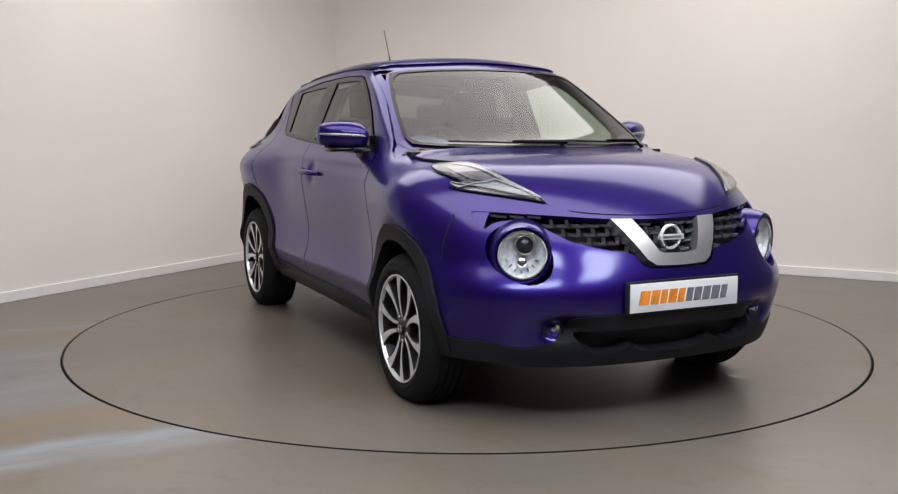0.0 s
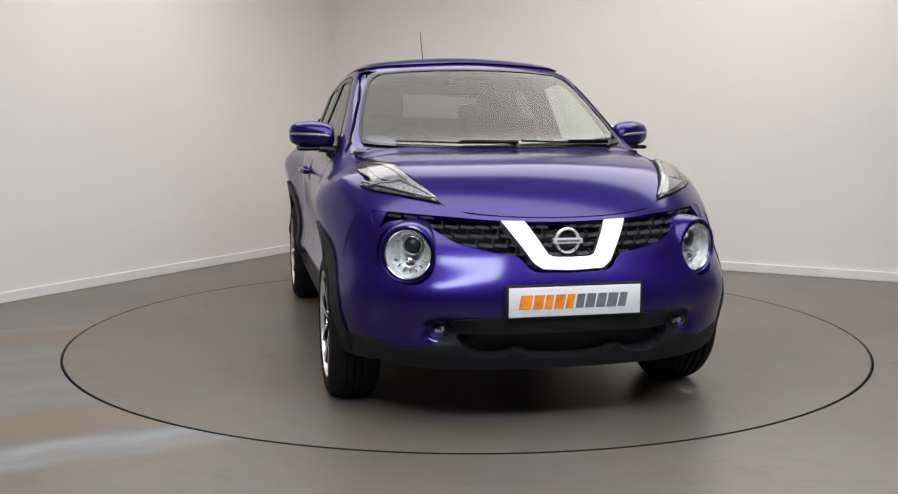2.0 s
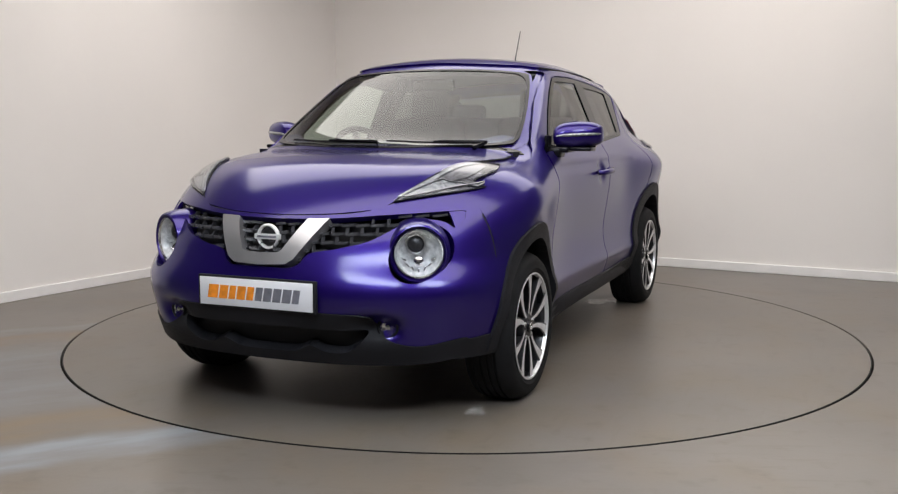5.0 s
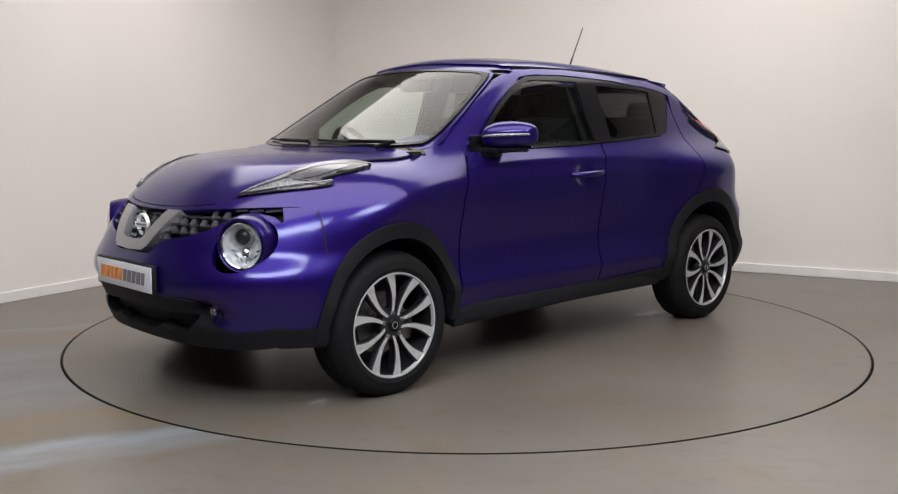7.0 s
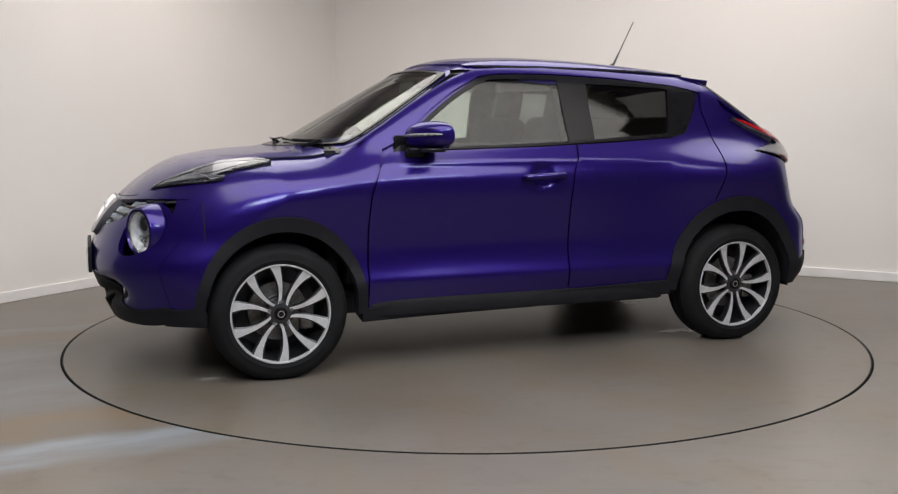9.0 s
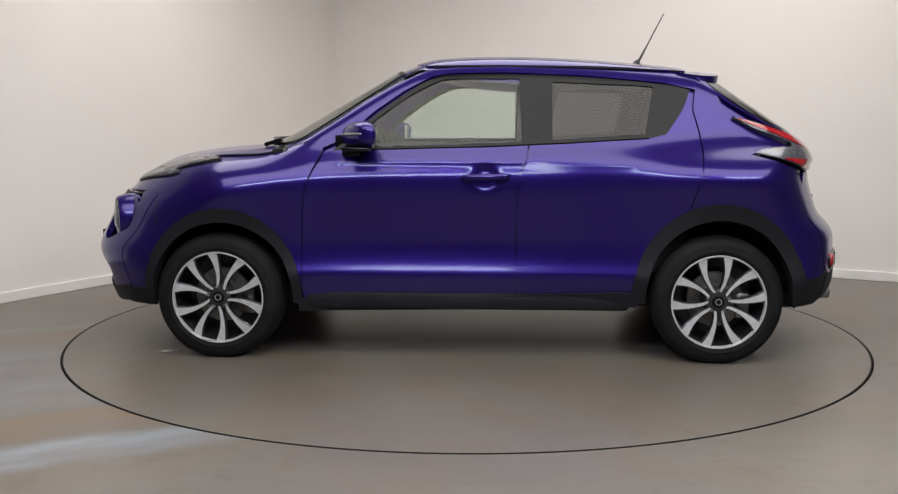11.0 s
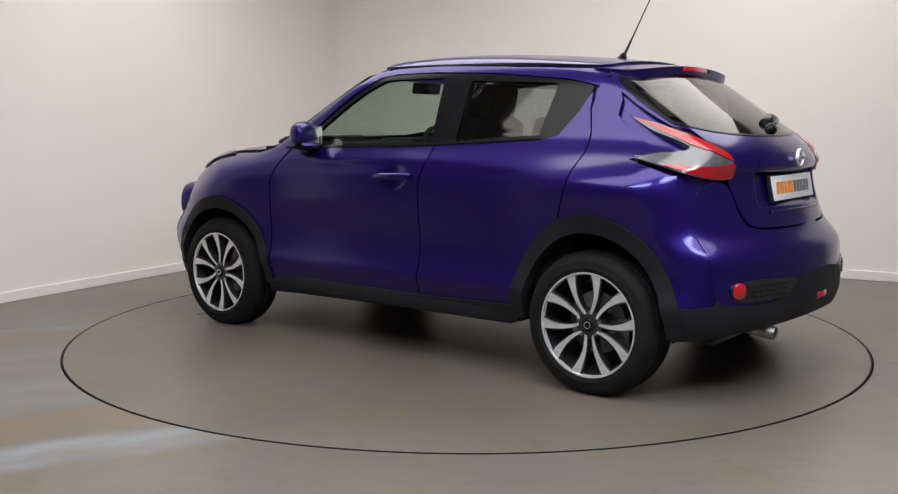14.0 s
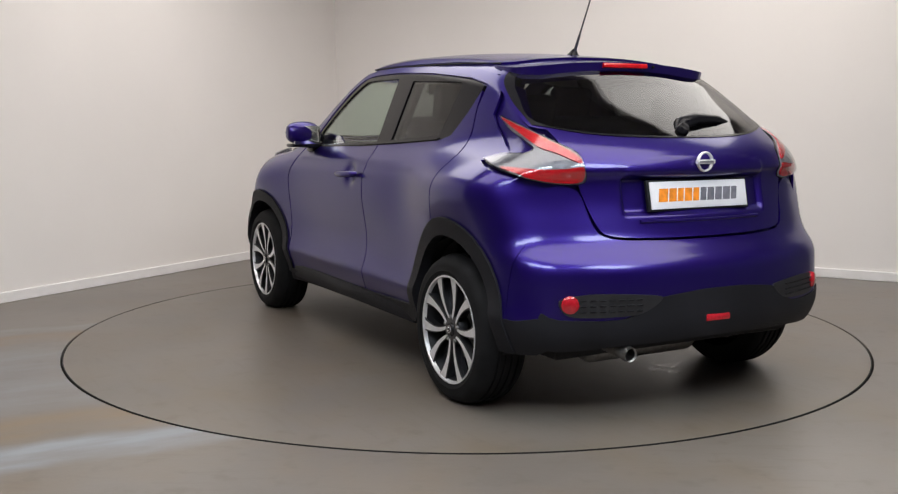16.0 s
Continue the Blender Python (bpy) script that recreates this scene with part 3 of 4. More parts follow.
# doors and wings
fender = loop([*arch(FX, 0.395, 0.43, 0.30, 0.44)[:-8], (1.592, 0.72), (1.592, 0.852), (1.592, 0.852), (1.60, 0.90), (1.56, 0.935), (1.42, 0.985), (1.25, 1.005), (1.08, 1.02), (0.93, 1.045), (0.80, 1.10), (0.735, 1.112),
               (0.735, 1.06), (0.779, 0.970), (0.819, 0.862), (0.835, 0.7), (0.838, 0.5), (0.838, 0.305)], 0.025, False)
pair("front_wing", [shell("side", fender, (), 0.022, 0.0, 0.012)], PAINT, car)
door = loop([(0.828, 0.305), (0.828, 0.5), (0.826, 0.7), (0.810, 0.86), (0.770, 0.965), (0.72, 1.050), (0.69, 1.064), (0.69, 1.064), (0.1, 1.077), (-0.30, 1.093), (-0.315, 1.094), (-0.315, 1.094), (-0.305, 1.03), (-0.270, 0.945), (-0.254, 0.80), (-0.250, 0.5), (-0.250, 0.335), (-0.250, 0.335)], 0.025, False)


def handle_bowl(uv):
    q = ((uv[:, 0] + 0.099) / 0.060) ** 2 + ((uv[:, 1] - 0.932) / 0.050) ** 2
    return 0.017 / (1 + q ** 3)


doors = pair("front_door", [shell("side", door, (), 0.014, 0.0, 0.012, None, handle_bowl)], PAINT, car)
rdoor = loop([(-0.258, 0.335), (-0.258, 0.5), (-0.262, 0.80), (-0.278, 0.945), (-0.313, 1.03), (-0.323, 1.094), (-0.55, 1.104), (-0.93, 1.126), (-1.01, 1.147), (-1.087, 1.253), (-1.128, 1.335), (-1.138, 1.345), (-1.142, 1.27), (-1.170, 1.16), (-1.178, 1.07), (-1.155, 0.93), (-1.108, 0.79), *arch(RX, 0.405, 0.47, 0.36, 0.36, 30)[-12:-1], (-0.862, 0.352)], 0.025, False)
rdoors = pair("rear_door", [shell("side", rdoor, (), 0.022, 0.0, 0.012)], PAINT, car)
quarter = loop([*arch(RX, 0.405, 0.47, 0.40, 0.36, 34)[:22], (-1.116, 0.79), (-1.163, 0.93), (-1.186, 1.07), (-1.178, 1.16), (-1.150, 1.27), (-1.160, 1.34), (-1.17, 1.418), (-1.22, 1.405), (-1.265, 1.37), (-1.29, 1.31), (-1.285, 1.24), (-1.33, 1.195), (-1.46, 1.115), (-1.53, 1.085), (-1.49, 1.062), (-1.41, 1.05), (-1.55, 1.01), (-1.61, 0.985), (-1.65, 0.965), (-1.69, 0.90), (-1.72, 0.76), (-1.71, 0.68), (-1.69, 0.55), (-1.69, 0.40)], 0.025, False)
pair("rear_wing", [shell("side", quarter, (), 0.022, 0.0, 0.012)], PAINT, car)
frames = pair("window_surround", [shell("side", DLO, [DOOR_GLASS[::-1], REAR_GLASS[::-1]], 0.025, -0.002, 0.02)], GLOSS, car, "black window surround and pillar trim")
pair("door_window", [shell("side", DOOR_GLASS, (), 0.03, -0.008, 0)], GLASS, car, "clear front door glass")
pair("rear_door_window", [shell("side", REAR_GLASS, (), 0.03, -0.008, 0)], TINTED, car, "dark privacy glass")

rail = loop([(0.74, 1.075), (0.635, 1.122), (0.475, 1.262), (0.325, 1.368), (0.178, 1.444), (0.06, 1.460), (-0.2, 1.463), (-0.6, 1.447), (-1.0, 1.409), (-1.170, 1.372), (-1.180, 1.418),
             (-1.0, 1.450), (-0.6, 1.479), (-0.2, 1.493), (0.06, 1.489), (0.2, 1.474), (0.37, 1.405), (0.52, 1.32), (0.68, 1.21), (0.80, 1.125), (0.86, 1.075)], 0.02, False)
pair("roof_rail_panel", [shell("side", rail, (), 0.018, -0.001, 0.012)], PAINT, car)

# roof, windscreen, tail
roof = loop([(0.30, 0), (0.29, 0.25), (0.235, 0.46), (0.16, 0.545), (-0.3, 0.560), (-0.8, 0.535), (-1.11, 0.50), (-1.14, 0.3), (-1.16, 0), (-1.14, -0.3), (-1.11, -0.50), (-0.8, -0.535), (-0.3, -0.560), (0.16, -0.545), (0.235, -0.46), (0.29, -0.25)], 0.03)
put("roof", [shell("top", roof, (), 0.03, 0.0, 0.012)], PAINT, car)
rim_roof = loop([(0.40, 0), (0.37, 0.3), (0.28, 0.50), (0.10, 0.60), (-0.3, 0.625), (-0.8, 0.60), (-1.19, 0.56), (-1.22, 0.3), (-1.23, 0), (-1.22, -0.3), (-1.19, -0.56), (-0.8, -0.60), (-0.3, -0.625), (0.10, -0.60), (0.28, -0.50), (0.37, -0.3)], 0.03)
put("body", [shell("top", rim_roof, (), 0.03, -0.010, 0)], PAINT, car)
put("headlining", [shell("top", rim_roof, (), 0.06, -0.035, 0)], LINER, car)
pillars = loop([(0.69, 1.10), (0.5, 1.07), (0, 1.068), (-0.5, 1.07), (-0.69, 1.10), (-0.665, 1.20), (-0.62, 1.31), (-0.56, 1.438), (-0.51, 1.477), (-0.4, 1.497), (0, 1.512), (0.4, 1.497), (0.51, 1.477), (0.56, 1.438), (0.62, 1.31), (0.665, 1.20)], 0.03)
put("windscreen_frame", [shell("front", pillars, [SCREEN[::-1]], 0.025, -0.008, 0.0)], PAINT, car)
band = loop([(v[0] * 0.975, 1.285 + (v[1] - 1.285) * 0.955) for v in SCREEN[::3]], 0.03)
put("windscreen_seal", [shell("front", SCREEN, [band[::-1]], 0.03, 0.003, 0.008)], GLOSS, car, "black band round the windscreen")
put("windscreen", [shell("front", SCREEN, (), 0.03, 0.0, 0)], SCREEN_GLASS, car, "clear green tinted windscreen")
GATE = loop([(0.640, 1.19), (0.600, 1.178), (0.585, 1.10), (0.56, 1.0), (0.545, 0.93), (0.50, 0.80), (0.455, 0.76), (0.3, 0.748), (0, 0.745), (-0.3, 0.748), (-0.455, 0.76), (-0.50, 0.80), (-0.545, 0.93), (-0.56, 1.0), (-0.585, 1.10), (-0.600, 1.178), (-0.640, 1.19),
             (-0.628, 1.30), (-0.582, 1.405), (-0.46, 1.462), (0, 1.485), (0.46, 1.462), (0.582, 1.405), (0.628, 1.30)], 0.025)
tailgate = put("tailgate", [shell("rear", GATE, [BACK[::-1]], 0.012, 0.0, 0.014)], PAINT, car)
GATE_BAND = loop([(0.632, 1.194), (0.632, 1.194), (0.45, 1.158), (0.2, 1.143), (-0.2, 1.143), (-0.45, 1.158), (-0.632, 1.194), (-0.632, 1.194), (-0.620, 1.30), (-0.573, 1.40), (-0.46, 1.450), (-0.2, 1.468), (0.2, 1.468), (0.46, 1.450), (0.573, 1.40), (0.620, 1.30)], 0.025)
put("rear_window_band", [shell("rear", GATE_BAND, [BACK[::-1]], 0.022, 0.003, 0.006)], GLOSS, tailgate, "black band round the rear window")
put("rear_window", [shell("rear", BACK, (), 0.03, 0.002, 0)], TINTED, car, "dark privacy rear window")
rearskin = loop([(0.70, 0.6), (0, 0.6), (-0.70, 0.6), (-0.70, 1.0), (-0.635, 1.2), (-0.545, 1.40), (0, 1.48), (0.545, 1.40), (0.635, 1.2), (0.70, 1.0)], 0.03, False)
put("body", [shell("rear", rearskin, [BACK[::-1]], 0.03, -0.030, 0)], PAINT, car)
RB = loop([(0, 0.736), (0.3, 0.738), (0.46, 0.750), (0.515, 0.795), (0.555, 0.93), (0.66, 0.95), (0.74, 0.86), (0.77, 0.70), (0.77, 0.55), (0.745, 0.44), (0.70, 0.435), (0.45, 0.435), (0.36, 0.50), (0.15, 0.53), (0, 0.535),
           (-0.15, 0.53), (-0.36, 0.50), (-0.45, 0.435), (-0.70, 0.435), (-0.745, 0.44), (-0.77, 0.55), (-0.77, 0.70), (-0.74, 0.86), (-0.66, 0.95), (-0.555, 0.93), (-0.515, 0.795), (-0.46, 0.750), (-0.3, 0.738)], 0.025)
rwrap = loop([(-1.66, 0.42), (-1.66, 0.55), (-1.70, 0.68), (-1.715, 0.78), (-1.77, 0.80), (-1.82, 0.66), (-1.835, 0.5), (-1.82, 0.42)], 0.025, False)
w = shell("side", rwrap, (), 0.022, -0.003, 0.01)
rear_bumper = put("rear_bumper", [shell("rear", RB, (), 0.022, 0.0, 0.014), w, (w[0] * [1, -1, 1], [q[::-1] for q in w[1]], w[2] * [1, -1, 1])], PAINT, car)
RL = loop([(0, 0.545), (0.15, 0.54), (0.36, 0.51), (0.45, 0.445), (0.70, 0.445), (0.76, 0.47), (0.765, 0.37), (0.70, 0.315), (0.4, 0.335), (0, 0.350),
           (-0.4, 0.335), (-0.70, 0.315), (-0.765, 0.37), (-0.76, 0.47), (-0.70, 0.445), (-0.45, 0.445), (-0.36, 0.51), (-0.15, 0.54)], 0.025)
rlside = loop([(-1.65, 0.29), (-1.65, 0.29), (-1.66, 0.425), (-1.74, 0.435), (-1.83, 0.45), (-1.84, 0.40), (-1.81, 0.33), (-1.76, 0.295), (-1.76, 0.295)], 0.025)
w = shell("side", rlside, (), 0.025, 0.004, 0.012)
lower_rear = put("lower_rear_bumper", [shell("rear", RL, (), 0.025, 0.006, 0.02), w, (w[0] * [1, -1, 1], [q[::-1] for q in w[1]], w[2] * [1, -1, 1])], TRIM, car, "black grained plastic lower rear bumper")

# wheel arch cladding and sills
for cx, rxo, rzo, foot in ((FX, 0.408, 0.458, 0.285), (RX, 0.43, 0.490, 0.30)):
    ring = loop([*arch(cx, rxo, rzo, foot), *arch(cx, 0.362, 0.388 if cx > 0 else 0.412, foot)[::-1]], 0.03, False)
    pair("wheel_arch_trim", [shell("side", ring, (), 0.02, 0.012, 0.05)], TRIM, car, "black plastic wheel arch trim")
    for side in (1, -1):
        liner = moved(lathe([(0.385, 0.0), (0.40, 0.30), (0.30, 0.32), (0.02, 0.32)], 48), pose(cx, 0.83 * side, 0.33, 90 * side, 0, 0))
        bmesh.ops.delete(liner, geom=[v for v in liner.verts if v.co.z < 0.24], context="VERTS")
        part("wheel_arch_liner", liner, SEAM, car, "black inner wheel arch liner")
sill = loop([(0.86, 0.309), (0.86, 0.309), (0.3, 0.322), (-0.3, 0.338), (-0.87, 0.358), (-0.87, 0.358), (-0.87, 0.280), (-0.87, 0.280), (-0.3, 0.262), (0.3, 0.252), (0.86, 0.243), (0.86, 0.243)], 0.03)
pair("side_sill", [shell("side", sill, (), 0.03, 0.012, 0.10)], TRIM, car, "black plastic side sill")
floorpan = part("underbody", box((3.5, 1.30, 0.10), pose(0, 0, 0.30), 0.03), SEAM, car, "black underbody")


# ---- wheels ----
def build_wheel(x, side):
    """A five-pair spoke alloy wheel; its axis is z while it is built, its face at z = 0."""
    m = pose(x, 0.870 * side, 0.317, -90 * side, 0, 0)
    wheel = part("wheel", lathe([(0.233, -0.012), (0.226, -0.012), (0.219, -0.04), (0.205, -0.12), (0.20, -0.19), (0.05, -0.19), (0.05, -0.17)], 64), GUN, car, "alloy wheel with five pairs of machined spokes")
    wheel.matrix_local = m
    groove = []
    for h in (-0.062, -0.094, -0.126, -0.158):
        groove += [(0.3275, h + 0.008), (0.319, h + 0.006), (0.319, h - 0.002), (0.3275, h - 0.004)]
    tyre = lathe([(0.228, -0.014), (0.236, 0.001), (0.252, 0.007), (0.256, 0.009), (0.260, 0.007), (0.280, 0.008), (0.296, 0.002), (0.311, -0.013), (0.322, -0.034), *groove, (0.322, -0.184), (0.311, -0.200), (0.288, -0.208), (0.235, -0.205)], 96)
    for v in tyre.verts:
        # flat where it stands
        v.co.y = max(-0.3165, v.co.y) if side < 0 else min(0.3165, v.co.y)
    part("tyre", tyre, RUBBER, wheel, "black rubber tyre")
    part("rim_lip", lathe([(0.237, -0.002), (0.2355, 0.004), (0.229, 0.004), (0.224, -0.012)], 96), ALLOY, wheel, "bright machined rim lip")
    n = 14
    verts, faces, idx = [], [], []
    for i in range(n + 1):
        k = i / n
        r = 0.040 + 0.190 * k
        off = 0.004 + 0.059 * math.sin(math.pi / 2 * k ** 0.8)
        w = 0.0105 + 0.0050 * k + 0.0170 * k ** 3
        z = -0.016 + 0.014 * k
        xx = math.sqrt(max(r * r - off * off, 0))
        verts += [(xx, off - w, z - 0.003), (xx, off - w * 0.72, z), (xx, off + w * 0.72, z), (xx, off + w, z - 0.003), (xx, off + w * 0.9, z - 0.040), (xx, off - w * 0.9, z - 0.040)]
    for i in range(n):
        p, q = 6 * i, 6 * (i + 1)
        for j in range(5):
            faces.append((p + j, q + j, q + j + 1, p + j + 1))
            idx.append(0 if j == 1 else 1)
    for s in range(5):
        for flip in (1, -1):
            vv = [(a, b * flip, c) for a, b, c in verts]
            ff = [f if flip > 0 else f[::-1] for f in faces]
            ob = mesh_object("spoke", vv, ff, [ALLOY, GUN], wheel, smooth=False, index=idx)
            ob.matrix_local = pose(0, 0, 0, 0, 0, 90 + 72 * s + (-14 if x > 0 else -30))
    part("hub", lathe([(0.001, -0.014), (0.045, -0.014), (0.064, -0.02), (0.070, -0.035), (0.072, -0.06)], 40), GUN, wheel, "gunmetal wheel hub")
    part("hub_cap", lathe([(0.001, -0.004), (0.026, -0.005), (0.030, -0.009), (0.031, -0.016)], 32), GLOSS, wheel, "dark hub cap")
    part("hub_badge", lathe([(0.012, -0.0035), (0.0125, -0.002), (0.017, -0.002), (0.0175, -0.0045)], 24, True), CHROME, wheel, "plain chrome ring on the hub cap")
    for k in range(5):
        a = radians(72 * k + 54)
        part("wheel_nut", moved(lathe([(0.001, -0.008), (0.007, -0.009), (0.009, -0.013), (0.010, -0.03)], 6), pose(0.055 * math.cos(a), 0.055 * math.sin(a), 0)), STEEL, wheel, "steel wheel nut")
    part("brake_disc", lathe([(0.05, -0.085), (0.075, -0.085), (0.080, -0.098), (0.140, -0.098), (0.142, -0.120), (0.08, -0.122)], 48), STEEL, wheel, "steel brake disc")
    part("brake_caliper", box((0.07, 0.13, 0.06), pose(-0.135, 0.03, -0.105), 0.012), STEEL, wheel, "cast brake caliper")
    return wheel


for wx in AXLES:
    for wside in (1, -1):
        build_wheel(wx, wside)

# ---- front: grille, chrome V, badge, lamps, plate ----
grille = put("grille", [shell("front", GRILLE, (), 0.03, -0.055, 0)], SEAM, car, "black patterned front grille")


def on_nose(y, z, lift):
    p = cast("front", np.array([[y, z]]))
    return (p + slope(p) * lift)[0]


GRILLEM = material("dark_grey_grille_plastic", (0.060, 0.060, 0.068), 0.26, 0, 0.4, 0.1)


def grille_pieces():
    """Staggered rows of short angled bars; each piece follows the bumper."""
    core = loop([(v[0] * 0.99, 0.775 + (v[1] - 0.775) * 0.985) for v in GRILLE[::2]], 0.03)
    rows = [0.676 + 0.0335 * k for k in range(8)]
    for k, z in enumerate(rows):
        for j in range(-16, 17):
            y0 = (j + 0.5 * (k % 2)) * 0.058
            yc = y0 + 0.029 * (1 if y0 >= 0 else -1)
            if abs(y0) > 0.71 or not inside(core, np.array([[y0, z]]))[0] or not inside(core, np.array([[yc, z]]))[0]:
                continue
            sgn = 1 if y0 >= 0 else -1
            stem = np.array([[y0 + sgn * 0.018, z + 0.026]])
            path = [(y0, z + 0.022)] if inside(core, stem)[0] else []
            path = [*path, (y0 + sgn * 0.006, z), (y0 + sgn * 0.030, z + 0.002), (y0 + sgn * 0.052, z + 0.004)]
            yy = np.array(path)
            c = cast("front", yy)
            c = c + slope(c) * -0.016
            bm = bmesh.new()
            prev = None
            for (px, py, pz), (u, v) in zip(c, path):
                ring = [bm.verts.new((px + dx, py + dy, pz + dz)) for dx, dy, dz in ((0.007, 0, -0.0045), (0.007, 0, 0.0045), (-0.022, 0, 0.006), (-0.022, 0, -0.006))]
                if prev:
                    for q in range(4):
                        bm.faces.new((prev[q], prev[(q + 1) % 4], ring[(q + 1) % 4], ring[q]))
                prev = ring
            part("grille_bar", bm, GRILLEM, grille, smooth=False)


grille_pieces()

VEE = [(0.250, 0.817), (0.160, 0.815), (0.090, 0.698), (0.07, 0.690), (0, 0.688), (-0.07, 0.690), (-0.090, 0.698), (-0.160, 0.815), (-0.250, 0.817), (-0.150, 0.668), (-0.118, 0.648), (0, 0.643), (0.118, 0.648), (0.150, 0.668)]
vee = put("grille_trim", [shell("front", loop(VEE, 0.02, False), (), 0.02, 0.020, 0.05)], SATIN, car, "silver V shaped grille trim")


BADGE = material("satin_chrome_badge", (0.78, 0.78, 0.80), 0.30, 0.45, 0.5, 0.03)


def badge(name, at, size, yaw):
    ring = moved(lathe([(0.80, -0.10), (0.80, 0.14), (0.86, 0.22), (0.95, 0.20), (1.0, 0.10), (1.0, -0.10)], 48, True), Matrix.Scale(size, 4))
    bar = moved(box((2.30, 0.42, 0.34), pose(0, 0, 0.10), 0.05), Matrix.Scale(size, 4))
    m = Matrix.Translation(at) @ Matrix.Rotation(radians(yaw), 4, "Z") @ pose(0, 0, 0, 90, 0, 90)
    ob = part(name, moved(joined(ring, bar), m), BADGE, car, "plain chrome ring and bar badge")
    part("badge_bar", moved(box((1.75, 0.17, 0.02), pose(0, 0, 0.275), 0.0), m @ Matrix.Scale(size, 4)), GREY, ob, "grey bar across the badge", smooth=False)
    return ob


badge("badge", (2.000, 0, 0.753), 0.051, 0)
badge("badge", (-1.874, 0, 1.045), 0.042, 180)


def number_plate(name, at, yaw, tilt):
    """A white plate with slanted colour blocks in place of its lettering."""
    m = Matrix.Translation(at) @ Matrix.Rotation(radians(yaw), 4, "Z") @ pose(0, 0, 0, 90 + tilt, 0, 90)
    holder = part(name, moved(box((0.545, 0.128, 0.018), pose(0, 0, -0.010), 0.004), m), TRIM, car, "black plate holder with a white dealer plate")
    face_ = part("plate", moved(box((0.522, 0.112, 0.006), pose(0, 0, 0.002), 0.002), m), PLATE, holder, "white plate")
    widths = [0.053, 0.045, 0.036, 0.045, 0.037, 0.037, 0.042, 0.042, 0.045, 0.036]
    x = -0.224
    for i, wdt in enumerate(widths):
        bm = bmesh.new()
        lean = 0.010
        h0, h1 = -0.027, 0.027
        vs = [bm.verts.new(v) for v in ((x, h0, 0.0062), (x + wdt - 0.006, h0, 0.0062), (x + wdt - 0.006 + lean, h1, 0.0062), (x + lean, h1, 0.0062))]
        ex = bmesh.ops.extrude_face_region(bm, geom=[bm.faces.new(vs)])
        bmesh.ops.translate(bm, vec=(0, 0, -0.002), verts=[v for v in ex["geom"] if isinstance(v, bmesh.types.BMVert)])
        part("print_block", moved(bm, m), ORANGE if i < 5 else GREY, holder, "orange print" if i < 5 else "grey print", smooth=False)
        x += wdt + (0.001 if i != 4 else 0.003)
    return holder


number_plate("front_plate", (2.102, 0, 0.536), 0, 0)
number_plate("rear_plate", (-1.846, 0, 0.911), 180, -11.5)


def round_lamp(side):
    axis = Vector((math.cos(radians(27)), side * math.sin(radians(27)), 0))
    m = Matrix.Translation((1.872, 0.603 * side, 0.698)) @ axis.to_track_quat("Z", "Y").to_matrix().to_4x4()
    surround = part("lamp_surround", moved(lathe([(0.094, -0.075), (0.098, -0.02), (0.102, 0.0), (0.108, 0.007), (0.115, 0.004), (0.121, -0.010), (0.128, -0.04), (0.134, -0.11)], 64), m), PAINT, car, "purple surround of the round headlamp")
    bowl = part("round_headlamp", moved(lathe([(0.093, -0.008), (0.088, -0.025), (0.070, -0.05), (0.040, -0.062), (0.001, -0.066)], 48), m), REFLECT, car, "round headlamp with a projector lens")
    part("lamp_rim", moved(lathe([(0.091, -0.004), (0.096, 0.002), (0.0985, -0.006), (0.093, -0.012)], 64), m), CHROME, bowl, "chrome rim")
    up = m.to_3x3().inverted() @ Vector((0, 0, 1))
    inn = m.to_3x3().inverted() @ Vector((0, -side, 0))
    c = up * 0.034 + inn * 0.012
    pm = m @ Matrix.Translation((c.x, c.y, -0.040))
    part("projector_ring", moved(lathe([(0.030, -0.02), (0.034, 0.008), (0.040, 0.010), (0.043, -0.02)], 40), pm), SATIN, bowl, "grey projector ring")
    part("projector_lens", moved(lathe([(0.034, -0.004), (0.030, 0.010), (0.018, 0.019), (0.001, 0.022)], 40), pm), GUN, bowl, "grey projector lens")
    c = up * -0.036 + inn * 0.0
    pm = m @ Matrix.Translation((c.x, c.y, -0.045))
    part("bulb_shield", moved(lathe([(0.022, -0.012), (0.020, 0.016), (0.012, 0.022), (0.008, 0.012), (0.001, 0.010)], 32), pm), CHROME, bowl, "chrome bulb shield")
    for k in range(7):
        a = radians(200 + 23 * k)
        d = up * math.sin(a) + inn * math.cos(a)
        part("reflector_facet", moved(box((0.020, 0.006, 0.012), Matrix.Rotation(a, 4, "Z"), 0.002), m @ Matrix.Translation((d.x * 0.070, d.y * 0.070, -0.040))), CHROME, bowl, "chrome reflector facet", smooth=False)
    part("lens", moved(lathe([(0.0935, -0.003), (0.088, 0.006), (0.070, 0.014), (0.040, 0.020), (0.001, 0.022)], 48), m), LENS, bowl, "clear domed lens")


